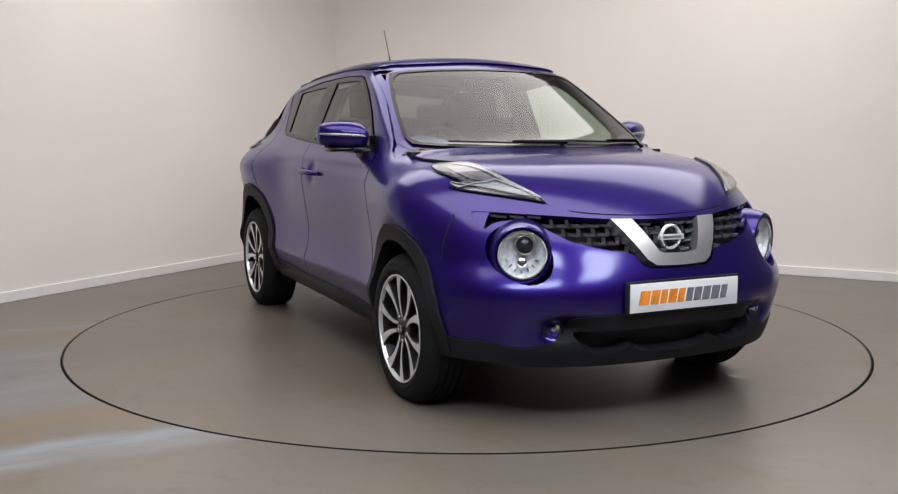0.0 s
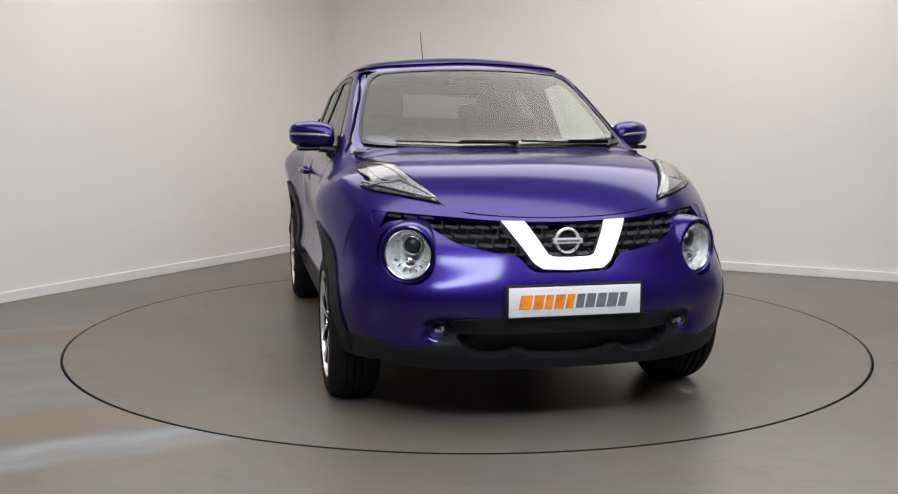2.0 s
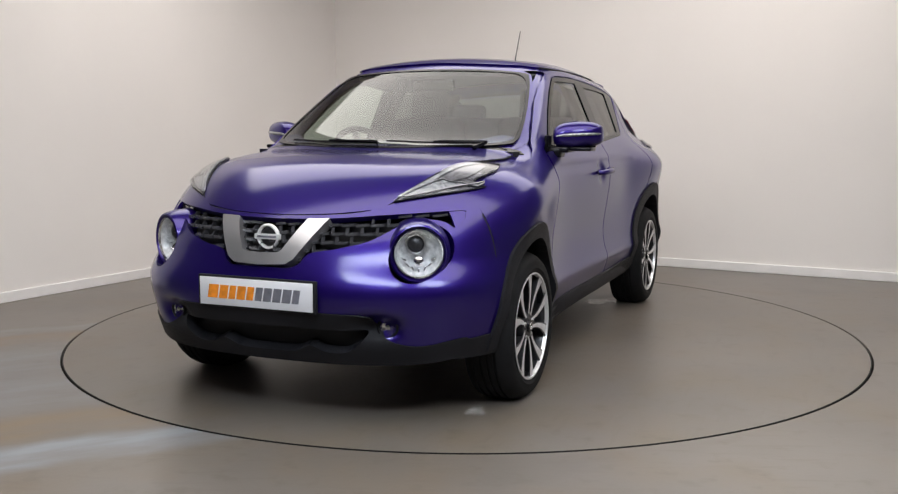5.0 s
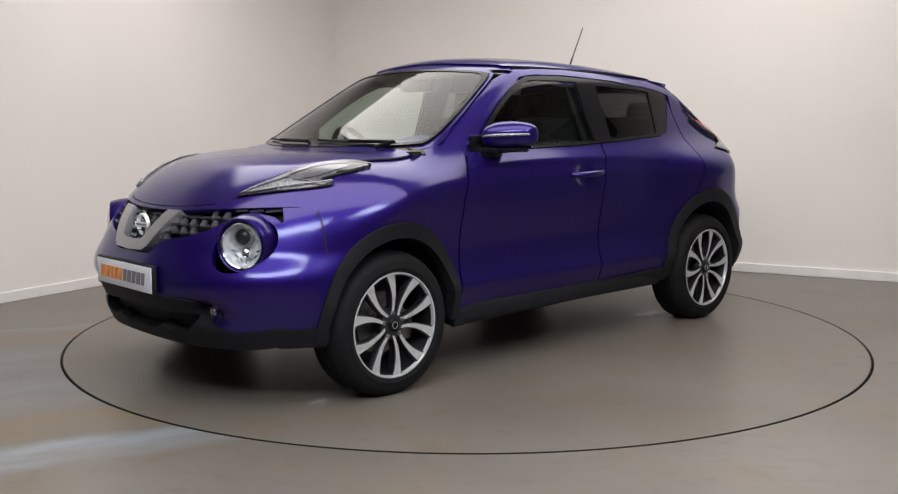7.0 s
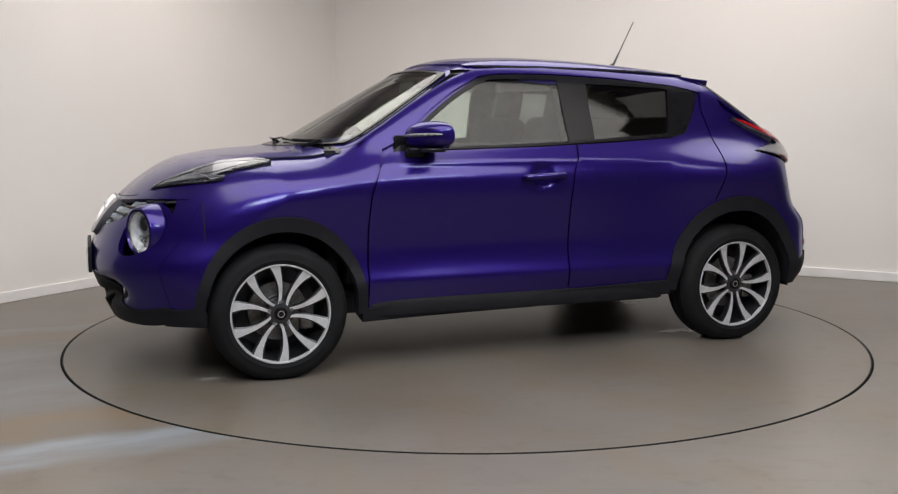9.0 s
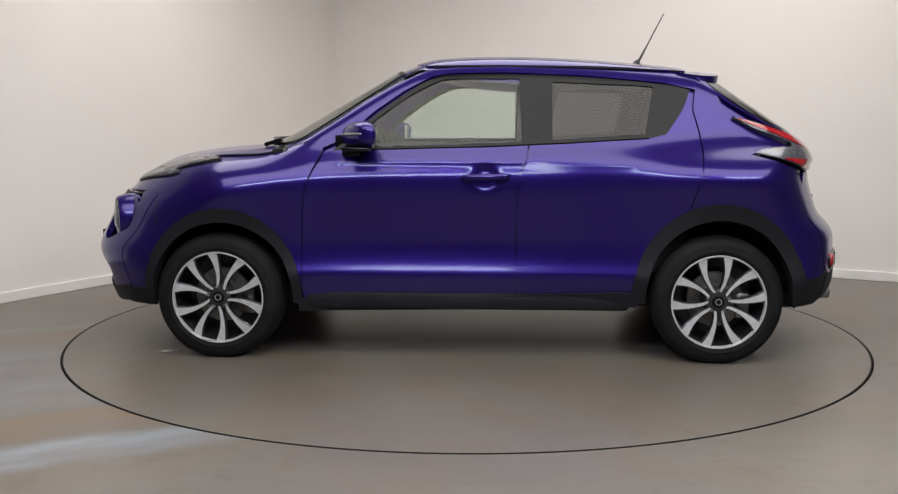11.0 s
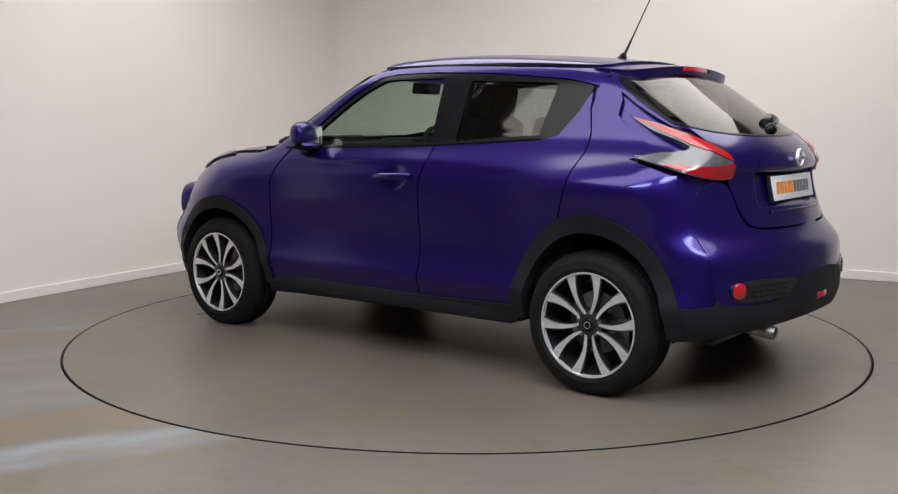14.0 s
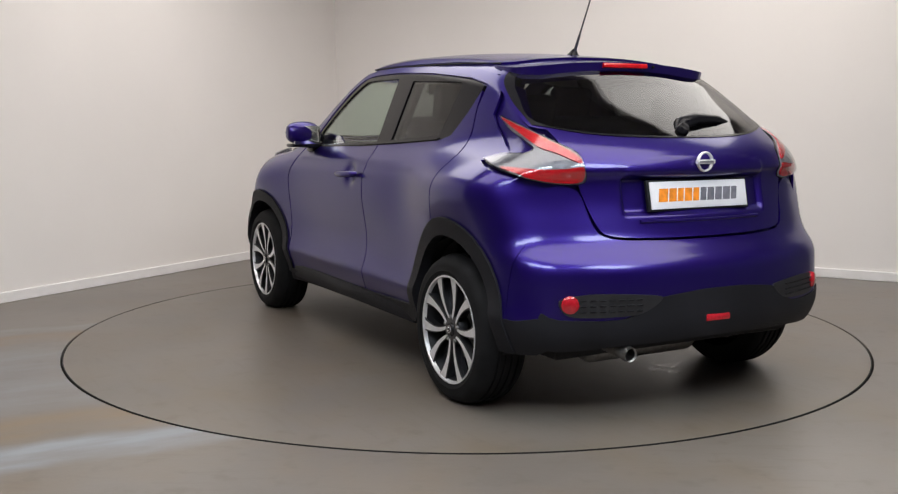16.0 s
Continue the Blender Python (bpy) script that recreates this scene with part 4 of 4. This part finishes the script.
for side in (1, -1):
    round_lamp(side)
    p = on_nose(0.502 * side, 0.405, 0.022)
    m = Matrix.Translation(p) @ Vector((1, 0.22 * side, 0)).to_track_quat("Z", "Y").to_matrix().to_4x4() @ Matrix.Scale(0.88, 4)
    fog = part("fog_lamp", moved(lathe([(0.048, -0.06), (0.050, 0.0), (0.043, 0.004), (0.038, -0.004), (0.036, -0.02)], 40), m), TRIM, car, "round front fog lamp")
    part("reflector", moved(lathe([(0.037, -0.004), (0.030, -0.016), (0.014, -0.022), (0.001, -0.022)], 32), m), CHROME, fog, "silver reflector")
    part("bulb", moved(lathe([(0.012, -0.02), (0.011, 0.0), (0.001, 0.002)], 20), m), CHROME, fog, "chrome bulb cover")
    part("lens", moved(lathe([(0.037, -0.001), (0.026, 0.004), (0.001, 0.007)], 32), m), LENS, fog, "clear lens")

# upper lamps: a boomerang of clear lens over a bright reflector
LOW = seen_from_front((0.462, 0.888), (0.56, 0.906), (0.65, 0.920), (0.715, 0.931), (0.738, 0.940))
HL = loop([LOW[0], LOW[0], (1.66, 0.528), (1.54, 0.572), (1.42, 0.608), (1.335, 0.650), (1.27, 0.715), (1.27, 0.715), (1.36, 0.730), (1.45, 0.710), (1.51, 0.690), (1.525, 0.715), LOW[4], LOW[4], LOW[3], LOW[2], LOW[1]], 0.02)
HLIN = loop([(1.63, 0.575), (1.56, 0.597), (1.45, 0.632), (1.38, 0.665), (1.37, 0.688), (1.45, 0.682), (1.53, 0.660), (1.59, 0.62)], 0.02)
HLDARK = loop([(1.40, 0.640), (1.355, 0.665), (1.295, 0.708), (1.36, 0.722), (1.45, 0.70), (1.40, 0.685)], 0.02)
WHITE = material("frosted_lamp_body", (0.30, 0.31, 0.33), 0.30, 0.5, 0.4, 0.45, 75, 0.6, 160)
SATIN_DARK = material("dark_chrome", (0.22, 0.22, 0.24), 0.3, 0.8, 0.3, 0.3, 60, 0.3, 120)
SMOKE = material("smoked_lamp_chrome", (0.16, 0.16, 0.18), 0.25, 0.6, 0.6, 0.4, 60, 0.3, 120)
HLEDGE = loop([(LOW[0][0] - 0.02, LOW[0][1] + 0.004), (1.66, 0.533), (1.54, 0.577), (1.42, 0.613), (1.345, 0.653), (1.36, 0.657), (1.43, 0.628), (1.54, 0.592), (1.66, 0.552), (1.74, 0.50)], 0.02)
HLFRONT = loop([(LOW[0][0] - 0.03, LOW[0][1] + 0.022), (1.66, 0.556), (1.61, 0.585), (1.60, 0.62), (1.565, 0.665), (1.54, 0.71), (LOW[4][0] - 0.006, LOW[4][1] - 0.012), (LOW[3][0] - 0.012, LOW[3][1] - 0.012), (LOW[2][0] - 0.014, LOW[2][1] - 0.01), (LOW[1][0] - 0.014, LOW[1][1])], 0.02)
lamps = pair("headlamp", [shell("top", HL, (), 0.02, 0.006, 0.02)], SMOKE, car, "swept back clear upper headlamp")
for ob, mirror in zip(lamps, (False, True)):
    put("light_guide", [shell("top", HLEDGE, (), 0.02, 0.011, 0.006)], WHITE, ob, "pale light guide along the bonnet edge", mirror)
    put("front_reflector", [shell("top", HLFRONT, (), 0.02, 0.010, 0.006)], WHITE, ob, "bright front reflector", mirror)
    put("reflector", [shell("top", HLIN, (), 0.02, 0.010, 0.006)], SATIN_DARK, ob, "dark chrome indicator reflector", mirror)
    put("dark_housing", [shell("top", HLDARK, (), 0.02, 0.0085, 0.006)], GLOSS, ob, "gloss black housing tail", mirror)
    for nm, outline, tone in (("lamp_bezel", HLFRONT, SATIN_DARK), ("lamp_edge", HL, TRIM)):
        c = cast("top", outline[::2])
        c = c + slope(c) * (0.013 if nm == "lamp_bezel" else 0.006)
        c[:, 1] *= -1 if mirror else 1
        part(nm, tube([tuple(v) for v in (*c, c[0])], 0.0035, 5), tone, ob, "thin dark chrome bezel" if nm == "lamp_bezel" else "dark lamp edge")
    put("lens", [shell("top", HL, (), 0.02, 0.016, 0.012)], LENS, ob, "clear lens", mirror)

# ---- rear: lamps, spoiler, wiper, exhaust ----
TL = loop([(-0.398, 1.230), (-0.398, 1.230), (-0.51, 1.185), (-0.633, 1.128), (-0.735, 1.080), (-0.768, 1.03), (-0.772, 0.985), (-0.745, 0.962), (-0.626, 0.968), (-0.485, 1.004), (-0.355, 1.050), (-0.355, 1.050), (-0.45, 1.072), (-0.545, 1.080), (-0.570, 1.098), (-0.535, 1.125), (-0.458, 1.172)], 0.018)
TLRED = loop([(-0.41, 1.222), (-0.51, 1.180), (-0.63, 1.124), (-0.735, 1.072), (-0.757, 1.04), (-0.66, 1.078), (-0.595, 1.098), (-0.55, 1.125), (-0.47, 1.178)], 0.018)
TLLOW = loop([(-0.44, 1.022), (-0.54, 1.020), (-0.62, 1.018), (-0.70, 1.020), (-0.764, 1.026), (-0.766, 0.988), (-0.738, 0.967), (-0.626, 0.973), (-0.50, 1.004)], 0.018)
SILVER = material("grey_lamp_body", (0.15, 0.15, 0.17), 0.28, 0.4, 0.6, 0.35, 60, 0.35, 120)
tails = pair("tail_lamp", [shell("tail", TL, (), 0.018, 0.008, 0.03)], SILVER, car, "boomerang tail lamp in red and clear plastic")
for ob, mirror in zip(tails, (False, True)):
    put("upper_lens", [shell("tail", TLRED, (), 0.018, 0.013, 0.01)], RED, ob, "pinkish red upper lens", mirror)
    put("lower_lens", [shell("tail", TLLOW, (), 0.018, 0.013, 0.01)], RED, ob, "red lower lens", mirror)
    put("lens", [shell("tail", TL, (), 0.018, 0.017, 0.01)], LENS, ob, "clear outer lens", mirror)
TLEDGE = loop([(u + (-0.005 if u < -0.6 else 0.002), z + (0.005 if z > 1.07 else -0.003)) for u, z in TL[::2]], 0.02)
pair("lamp_seal", [shell("tail", TLEDGE, (), 0.02, 0.004, 0.02)], GLOSS, car, "black seal round the tail lamp")


def spoiler_top(uv):
    x, y = uv[:, 0], uv[:, 1]
    z = ROOF(np.maximum(x, -1.10)) - 0.14 * y * y + 0.016 - 0.10 * np.maximum(-1.10 - x, 0)
    return np.stack([x, y, z], 1)


SP = loop([(-1.13, 0), (-1.115, 0.3), (-1.08, 0.50), (-1.11, 0.545), (-1.24, 0.545), (-1.295, 0.50), (-1.325, 0.40), (-1.34, 0.2), (-1.345, 0), (-1.34, -0.2), (-1.325, -0.40), (-1.295, -0.50), (-1.24, -0.545), (-1.11, -0.545), (-1.08, -0.50), (-1.115, -0.3)], 0.025)
spoiler = put("roof_spoiler", [shell("top", SP, (), 0.025, -0.012, 0.075, spoiler_top)], PAINT, car, "purple roof spoiler above the rear window")
part("brake_lamp", box((0.02, 0.25, 0.022), pose(-1.343, 0.0, 1.459, 0, 12, 0), 0.004), RED, spoiler, "red high level brake lamp")
part("washer_jet", lathe([(0.001, 0.008), (0.006, 0.006), (0.007, 0)], 12), GLOSS, spoiler).matrix_local = pose(-1.345, -0.16, 1.458, 0, -90, 0)
arm = part("rear_wiper", tube([(-1.715, -0.0, 1.168), (-1.700, -0.02, 1.195), (-1.690, -0.10, 1.218), (-1.652, -0.27, 1.215), (-1.625, -0.37, 1.200)], [0.026, 0.034, 0.030, 0.022, 0.008], 12), GLOSS, car, "gloss black rear wiper")
part("wiper_blade", tube([(-1.712, 0.10, 1.165), (-1.700, -0.1, 1.170), (-1.610, -0.36, 1.182)], 0.007, 6), SEAM, arm, "rubber wiper blade")
part("wiper_hub", moved(lathe([(0.001, 0.03), (0.02, 0.028), (0.028, 0.015), (0.03, -0.02)], 24), Matrix.Translation((-1.730, 0, 1.172)) @ pose(0, 0, 0, 0, -50, 0)), GLOSS, arm, "round wiper hub")
part("gate_crease", tube([(-1.862, 0.32, 0.812), (-1.884, 0.15, 0.810), (-1.889, 0, 0.810), (-1.884, -0.15, 0.810), (-1.862, -0.32, 0.812)], 0.007, 8), PAINT, tailgate, "raised crease")
for side in (1, -1):
    def rear_at(y, z, lift):
        p = cast("rear", np.array([[y, z]]))
        return (p + slope(p) * lift)[0]
    g = loop([(side * y, z) for y, z in ((0.66, 0.535), (0.55, 0.545), (0.36, 0.535), (0.30, 0.52), (0.37, 0.47), (0.45, 0.455), (0.64, 0.455), (0.69, 0.48), (0.70, 0.52))], 0.025)
    put("bumper_insert", [shell("rear", g if side > 0 else g[::-1], (), 0.025, 0.008, 0.012)], GUN, lower_rear, "dark textured bumper insert")
    m = Matrix.Translation(rear_at(0.662 * side, 0.505, 0.004)) @ Vector((-1, 0.45 * side, 0)).to_track_quat("Z", "Y").to_matrix().to_4x4()
    rf = part("reflector", moved(lathe([(0.001, 0.016), (0.028, 0.014), (0.035, 0.008), (0.036, -0.02)], 32), m), REDDARK, lower_rear, "round red reflector")
    for k in range(7):
        for j in range(3):
            y, z = side * (0.40 + 0.036 * k), 0.476 + 0.022 * j
            if abs(y) > 0.625:
                continue
            q = rear_at(y, z, 0.011)
            part("insert_rib", box((0.008, 0.024, 0.005), Matrix.Translation(q) @ Matrix.Rotation(radians(-20 * side), 4, "Z"), 0.0), TRIM, lower_rear, smooth=False)
part("rear_fog_lamp", box((0.03, 0.13, 0.035), pose(-2.002, 0.03, 0.425, 0, 8, 0), 0.01), REDDARK, lower_rear, "red rear fog lamp")
pipe = part("exhaust_pipe", moved(lathe([(0.024, 0.14), (0.029, 0.145), (0.031, 0.13), (0.031, -0.2), (0.026, -0.2), (0.024, 0.13)], 28), pose(-1.80, 0.42, 0.312, 0, -97, 0)), STEEL, car, "steel exhaust tailpipe")
part("silencer", moved(lathe([(0.001, 0.3), (0.08, 0.29), (0.10, 0.26), (0.10, -0.26), (0.08, -0.29), (0.001, -0.3)], 24), pose(-1.64, 0.15, 0.30, 90, 0, 0)), STEEL, car, "steel silencer box")

# ---- sides: mirrors, handles, aerial, wipers, trims ----
def mirror_unit(side):
    def egg(uu):
        u, v = uu
        # u along the housing outwards, v round it
        t = 0.5 - 0.5 * math.cos(math.pi * u)
        y = 0.752 + 0.222 * t
        fat = (math.sin(math.pi * min(max(u, 0.0), 1.0)) ** 0.45)
        rx = (0.105 - 0.040 * t) * fat
        rz = (0.080 - 0.012 * t) * fat
        c, s = math.cos(v), math.sin(v)
        px = (abs(c) ** 0.85) * math.copysign(1, c) * rx * (1.0 if c > 0 else 0.75)
        pz = (abs(s) ** 0.80) * math.copysign(1, s) * rz * (1.0 if s > 0 else 0.85)
        return (0.555 - 0.09 * t + px, side * y, 1.132 + 0.012 * t + pz)
    bm = bmesh.new()
    nu, nv = 18, 32
    rows = [[bm.verts.new(egg((0.02 + 0.96 * i / nu, 2 * math.pi * j / nv))) for j in range(nv)] for i in range(nu + 1)]
    for a, b in zip(rows, rows[1:]):
        for j in range(nv):
            bm.faces.new((a[j], a[(j + 1) % nv], b[(j + 1) % nv], b[j]))
    bm.faces.new(rows[0])
    bm.faces.new(rows[-1])
    bmesh.ops.bisect_plane(bm, geom=bm.verts[:] + bm.edges[:] + bm.faces[:], plane_co=(0.5, 0, 1.079), plane_no=(0, 0, 1), clear_inner=True)
    ob = part("door_mirror", bm, PAINT, car, "purple door mirror with a silver indicator strip")
    foot = joined(box((0.14, 0.10, 0.03), pose(0.555, 0.79 * side, 1.072), 0.012), box((0.11, 0.16, 0.02), pose(0.525, 0.86 * side, 1.074), 0.008),
                  box((0.10, 0.09, 0.05), pose(0.58, 0.755 * side, 1.058, 0, 0, 0), 0.015))
    part("mirror_foot", foot, GLOSS, ob, "black mirror foot")
    part("mirror_glass", box((0.006, 0.165, 0.105), pose(0.458, 0.855 * side, 1.134, 0, 0, 6 * side), 0.002), CHROME, ob, "mirror glass")
    strip = []
    for i in range(9):
        u = 0.22 + 0.70 * i / 8
        strip.append(egg((u, 0.02 if i else 0.0)))
    part("indicator_strip", tube([(x + 0.001, y, z + 0.004) for x, y, z in strip], [0.003, 0.006, 0.0075, 0.008, 0.008, 0.007, 0.0065, 0.006, 0.003], 8), WHITE, ob, "silver indicator strip")
    part("mirror_cap", box((0.16, 0.012, 0.085), pose(0.59, 0.735 * side, 1.100, 0, 0, 0), 0.005), GLOSS, ob, "black corner cap")


for side in (1, -1):
    mirror_unit(side)
    ys = 0.838 * side
    hd = part("door_handle", tube([(0.014, ys, 0.931), (0.004, ys + 0.022 * side, 0.932), (-0.046, ys + 0.036 * side, 0.934), (-0.146, ys + 0.038 * side, 0.937), (-0.202, ys + 0.026 * side, 0.940), (-0.212, ys, 0.941)], [0.012, 0.014, 0.0155, 0.0165, 0.015, 0.012], 12), PAINT, car, "purple door handle")
    part("rear_door_handle", box((0.055, 0.02, 0.14), pose(-0.990, 0.642 * side, 1.262, 20 * side, -14, 0), 0.008), GLOSS, car, "black hidden rear door handle")
    belt = [(0.62, 1.070), (0.3, 1.077), (-0.1, 1.087), (-0.5, 1.105), (-0.92, 1.129)]
    uv = np.array([(a, b) for a, b in belt])
    c = cast("side", uv)
    c = c + slope(c) * 0.001
    c[:, 1] *= side
    part("belt_moulding", tube([tuple(v) for v in c], 0.008, 6), GLOSS, car, "black belt moulding under the windows")
    gutter = np.array([(0.18, 0.548), (-0.1, 0.567), (-0.5, 0.562), (-0.9, 0.536), (-1.10, 0.512)])
    c = cast("top", gutter)
    c = c + slope(c) * -0.002
    c[:, 1] *= side
    part("roof_gutter", tube([tuple(v) for v in c], 0.0045, 6), SEAM, car, "black roof gutter strip")
    # bulkhead behind the wheel so that one cannot look through the arch
    part("sill_beam", box((1.66, 0.16, 0.09), pose(0.0, 0.74 * side, 0.30), 0.02), TRIM, car, "black inner sill")
base_ = part("aerial", lathe([(0.001, 0.035), (0.012, 0.03), (0.022, 0.012), (0.034, 0.0), (0.034, -0.01)], 24), GLOSS, car, "roof aerial rod on a black base")
base_.matrix_local = pose(-0.945, 0, 1.528, 0, -14, 0)
part("aerial_rod", tube([(0, 0, 0.02), (0, 0, 0.10), (0, 0, 0.12), (0, 0, 0.325)], [0.008, 0.006, 0.004, 0.003], 8), GUN, base_, "thin metal rod").matrix_local = pose(0, 0, 0, 0, -13, 0)
for y0, y1 in ((-0.50, 0.05), (0.08, 0.55)):
    a = cast("front", np.array([(y1, 1.098), ((y0 + y1) / 2, 1.100), (y0, 1.108)]))
    a = a + slope(a) * 0.012
    wp = part("windscreen_wiper", tube([tuple(v) for v in a], 0.005, 6), SEAM, car, "black windscreen wiper")
    part("wiper_arm", tube([(1.085, y1 - 0.03, 1.088), tuple(a[0] + [0.01, 0, 0.006]), tuple(a[1] + [0.008, 0, 0.008])], [0.012, 0.009, 0.006], 6), GLOSS, wp, "black wiper arm")

# seams: thin dark strips in the gaps between the panels
part("bonnet_seam", tube([tuple(v) for v in (lambda c: c + slope(c) * -0.004)(cast("top", loop([(v[0] + (0.004 if v[0] > 1.3 else 0), v[1] * 1.004) for v in bonnet[::4]], 0.05)))], 0.0035, 5), SEAM, hood)
pair("bumper_seam", [shell("side", loop([(1.594, 0.66), (1.594, 0.86), (1.599, 0.86), (1.599, 0.66)], 0.02, False), (), 0.02, -0.0015, 0)], SEAM, car)

# ---- cabin ----
def seat(x, y, wide, rear=False):
    s = part("rear_bench" if rear else "seat", box((0.50, wide, 0.16), pose(x, y, 0.62, 0, -6, 0), 0.05, 4), CABIN, car, "dark fabric rear bench" if rear else "dark fabric front seat")
    part("backrest", box((0.14, wide, 0.62), pose(x - 0.29, y, 0.93, 0, -14, 0), 0.05, 4), CABIN, s)
    for hy in ([-0.42, 0.42] if rear else [0]):
        h = part("headrest", box((0.09, 0.25, 0.19), pose(x - 0.40, y + hy, 1.305 if not rear else 1.235, 0, -12, 0), 0.035, 4), CABIN, s)
        if not rear:
            for py in (-0.05, 0.05):
                part("headrest_post", tube([(x - 0.375, y + hy + py, 1.16), (x - 0.395, y + hy + py, 1.26)], 0.006, 8), CHROME, s, "chrome headrest post")
    return s


seat(-0.02, 0.36, 0.48)
seat(-0.02, -0.36, 0.48)
seat(-0.80, 0.0, 1.20, True)
dash = part("dashboard", joined(box((0.42, 1.36, 0.22), pose(0.80, 0, 0.98), 0.07, 4), box((0.30, 0.42, 0.07), pose(0.74, -0.36, 1.075), 0.03, 4)), CABIN, car, "dark plastic dashboard")
wheel_m = pose(0.52, -0.36, 1.02, 0, -66, 0)
steer = part("steering_wheel", moved(lathe([(0.165 + 0.016 * math.cos(t), 0.016 * math.sin(t)) for t in np.linspace(0, 2 * math.pi, 10, endpoint=False)], 40, True), wheel_m), CABIN, car, "black steering wheel")
for a in (0, 180, 270):
    part("wheel_spoke", moved(box((0.15, 0.035, 0.015), pose(0.085, 0, 0), 0.005), wheel_m @ pose(0, 0, -0.01, 0, 0, a + 90)), CABIN, steer)
part("horn_pad", moved(lathe([(0.001, 0.02), (0.05, 0.015), (0.06, -0.01)], 24), wheel_m), CABIN, steer)
part("inner_mirror", box((0.03, 0.24, 0.065), pose(0.36, 0, 1.405, 0, -12, 0), 0.012), GLOSS, car, "dark interior rear view mirror")
part("cabin_floor", box((2.2, 1.40, 0.05), pose(-0.2, 0, 0.44)), CABIN, car)
part("firewall", box((0.05, 1.40, 0.62), pose(0.98, 0, 0.76)), CABIN, car)
part("boot_floor", box((0.60, 1.10, 0.40), pose(-1.36, 0, 0.72), 0.03), CABIN, car)
for side in (1, -1):
    part("door_card", box((1.75, 0.03, 0.66), pose(-0.25, 0.725 * side, 0.775, 4 * side, 0, 0), 0.01), CABIN, car, "dark inner door trim")
    part("pillar_trim", box((0.14, 0.03, 0.46), pose(-0.335, 0.60 * side, 1.28, 24 * side, 0, 0), 0.01), CABIN, car, "dark inner pillar trim")
    part("rear_pillar_trim", box((0.22, 0.03, 0.28), pose(-1.17, 0.575 * side, 1.27, 24 * side, 0, 0), 0.01), CABIN, car, "dark inner pillar trim")


# ---- dried splashes on the disc ----
SPLASH = material("dried_water_mark", (0.34, 0.32, 0.30), 0.22, 0, 0, 0.25, 14)


def splash(x, y, size, seed):
    """A thin ragged film; places are in the disc's own frame."""
    rng = random.Random(seed)
    bm = bmesh.new()
    for _ in range(5):
        cx, cy = rng.gauss(0, 0.45) * size, rng.gauss(0, 0.30) * size
        r = size * rng.uniform(0.18, 0.42)
        ph = [rng.uniform(0, 6.28) for _ in range(4)]
        ring = []
        for k in range(30):
            a = 2 * math.pi * k / 30
            q = r * (1 + 0.28 * math.sin(2 * a + ph[0]) + 0.2 * math.sin(3 * a + ph[1]) + 0.14 * math.sin(7 * a + ph[2]) + 0.08 * math.sin(11 * a + ph[3]))
            ring.append(bm.verts.new((cx + 1.3 * q * math.cos(a), cy + q * math.sin(a), 0.0009 + 0.0003 * len(bm.faces))))
        bm.faces.new(ring)
    ob = part("water_mark", bm, SPLASH, disc, "pale dried water mark", smooth=False)
    ob.matrix_local = pose(x, y, 0)


def disc_place(x, y, turn):
    c, s = math.cos(radians(-turn)), math.sin(radians(-turn))
    return c * x - s * y, s * x + c * y


for k, (wx, wy, turn, size) in enumerate(((1.20, -0.06, -158.10, 0.12), (1.32, -0.09, -158.10, 0.07), (0.98, -0.95, -240.50, 0.10), (1.30, -1.05, -62.94, 0.07))):
    splash(*disc_place(wx, wy, turn), size, 11 + k)


# ---- motion ----
OFF = Vector((-0.033, -0.052, 0))
TURN = [(0.0, -63.85), (0.5, -64.71), (1.0, -67.22), (1.5, -71.09), (2.0, -76.88), (2.5, -82.59), (3.0, -88.72), (3.5, -94.38), (4.0, -100.47), (4.5, -106.14), (5.2, -114.38), (5.8, -121.44), (6.4, -128.50), (7.0, -135.46), (7.5, -141.11), (8.0, -147.08), (8.5, -152.70), (9.0, -158.88), (9.7, -167.07), (10.2, -172.93), (10.8, -179.95), (11.5, -187.92), (12.0, -193.97), (12.5, -199.66), (13.0, -205.54), (13.5, -211.18), (14.0, -217.21), (14.5, -222.81), (15.0, -228.78), (15.5, -234.37), (16.0, -240.42)]


def motions():
    rows_car, rows_disc = [], []
    for t, a in TURN:
        turn = pose(0, 0, 0, 0, 0, a)
        rows_car.append((t, turn @ Matrix.Translation(OFF)))
        rows_disc.append((t, turn))
    walk(disc, rows_disc)
    walk(car, rows_car)


motions()
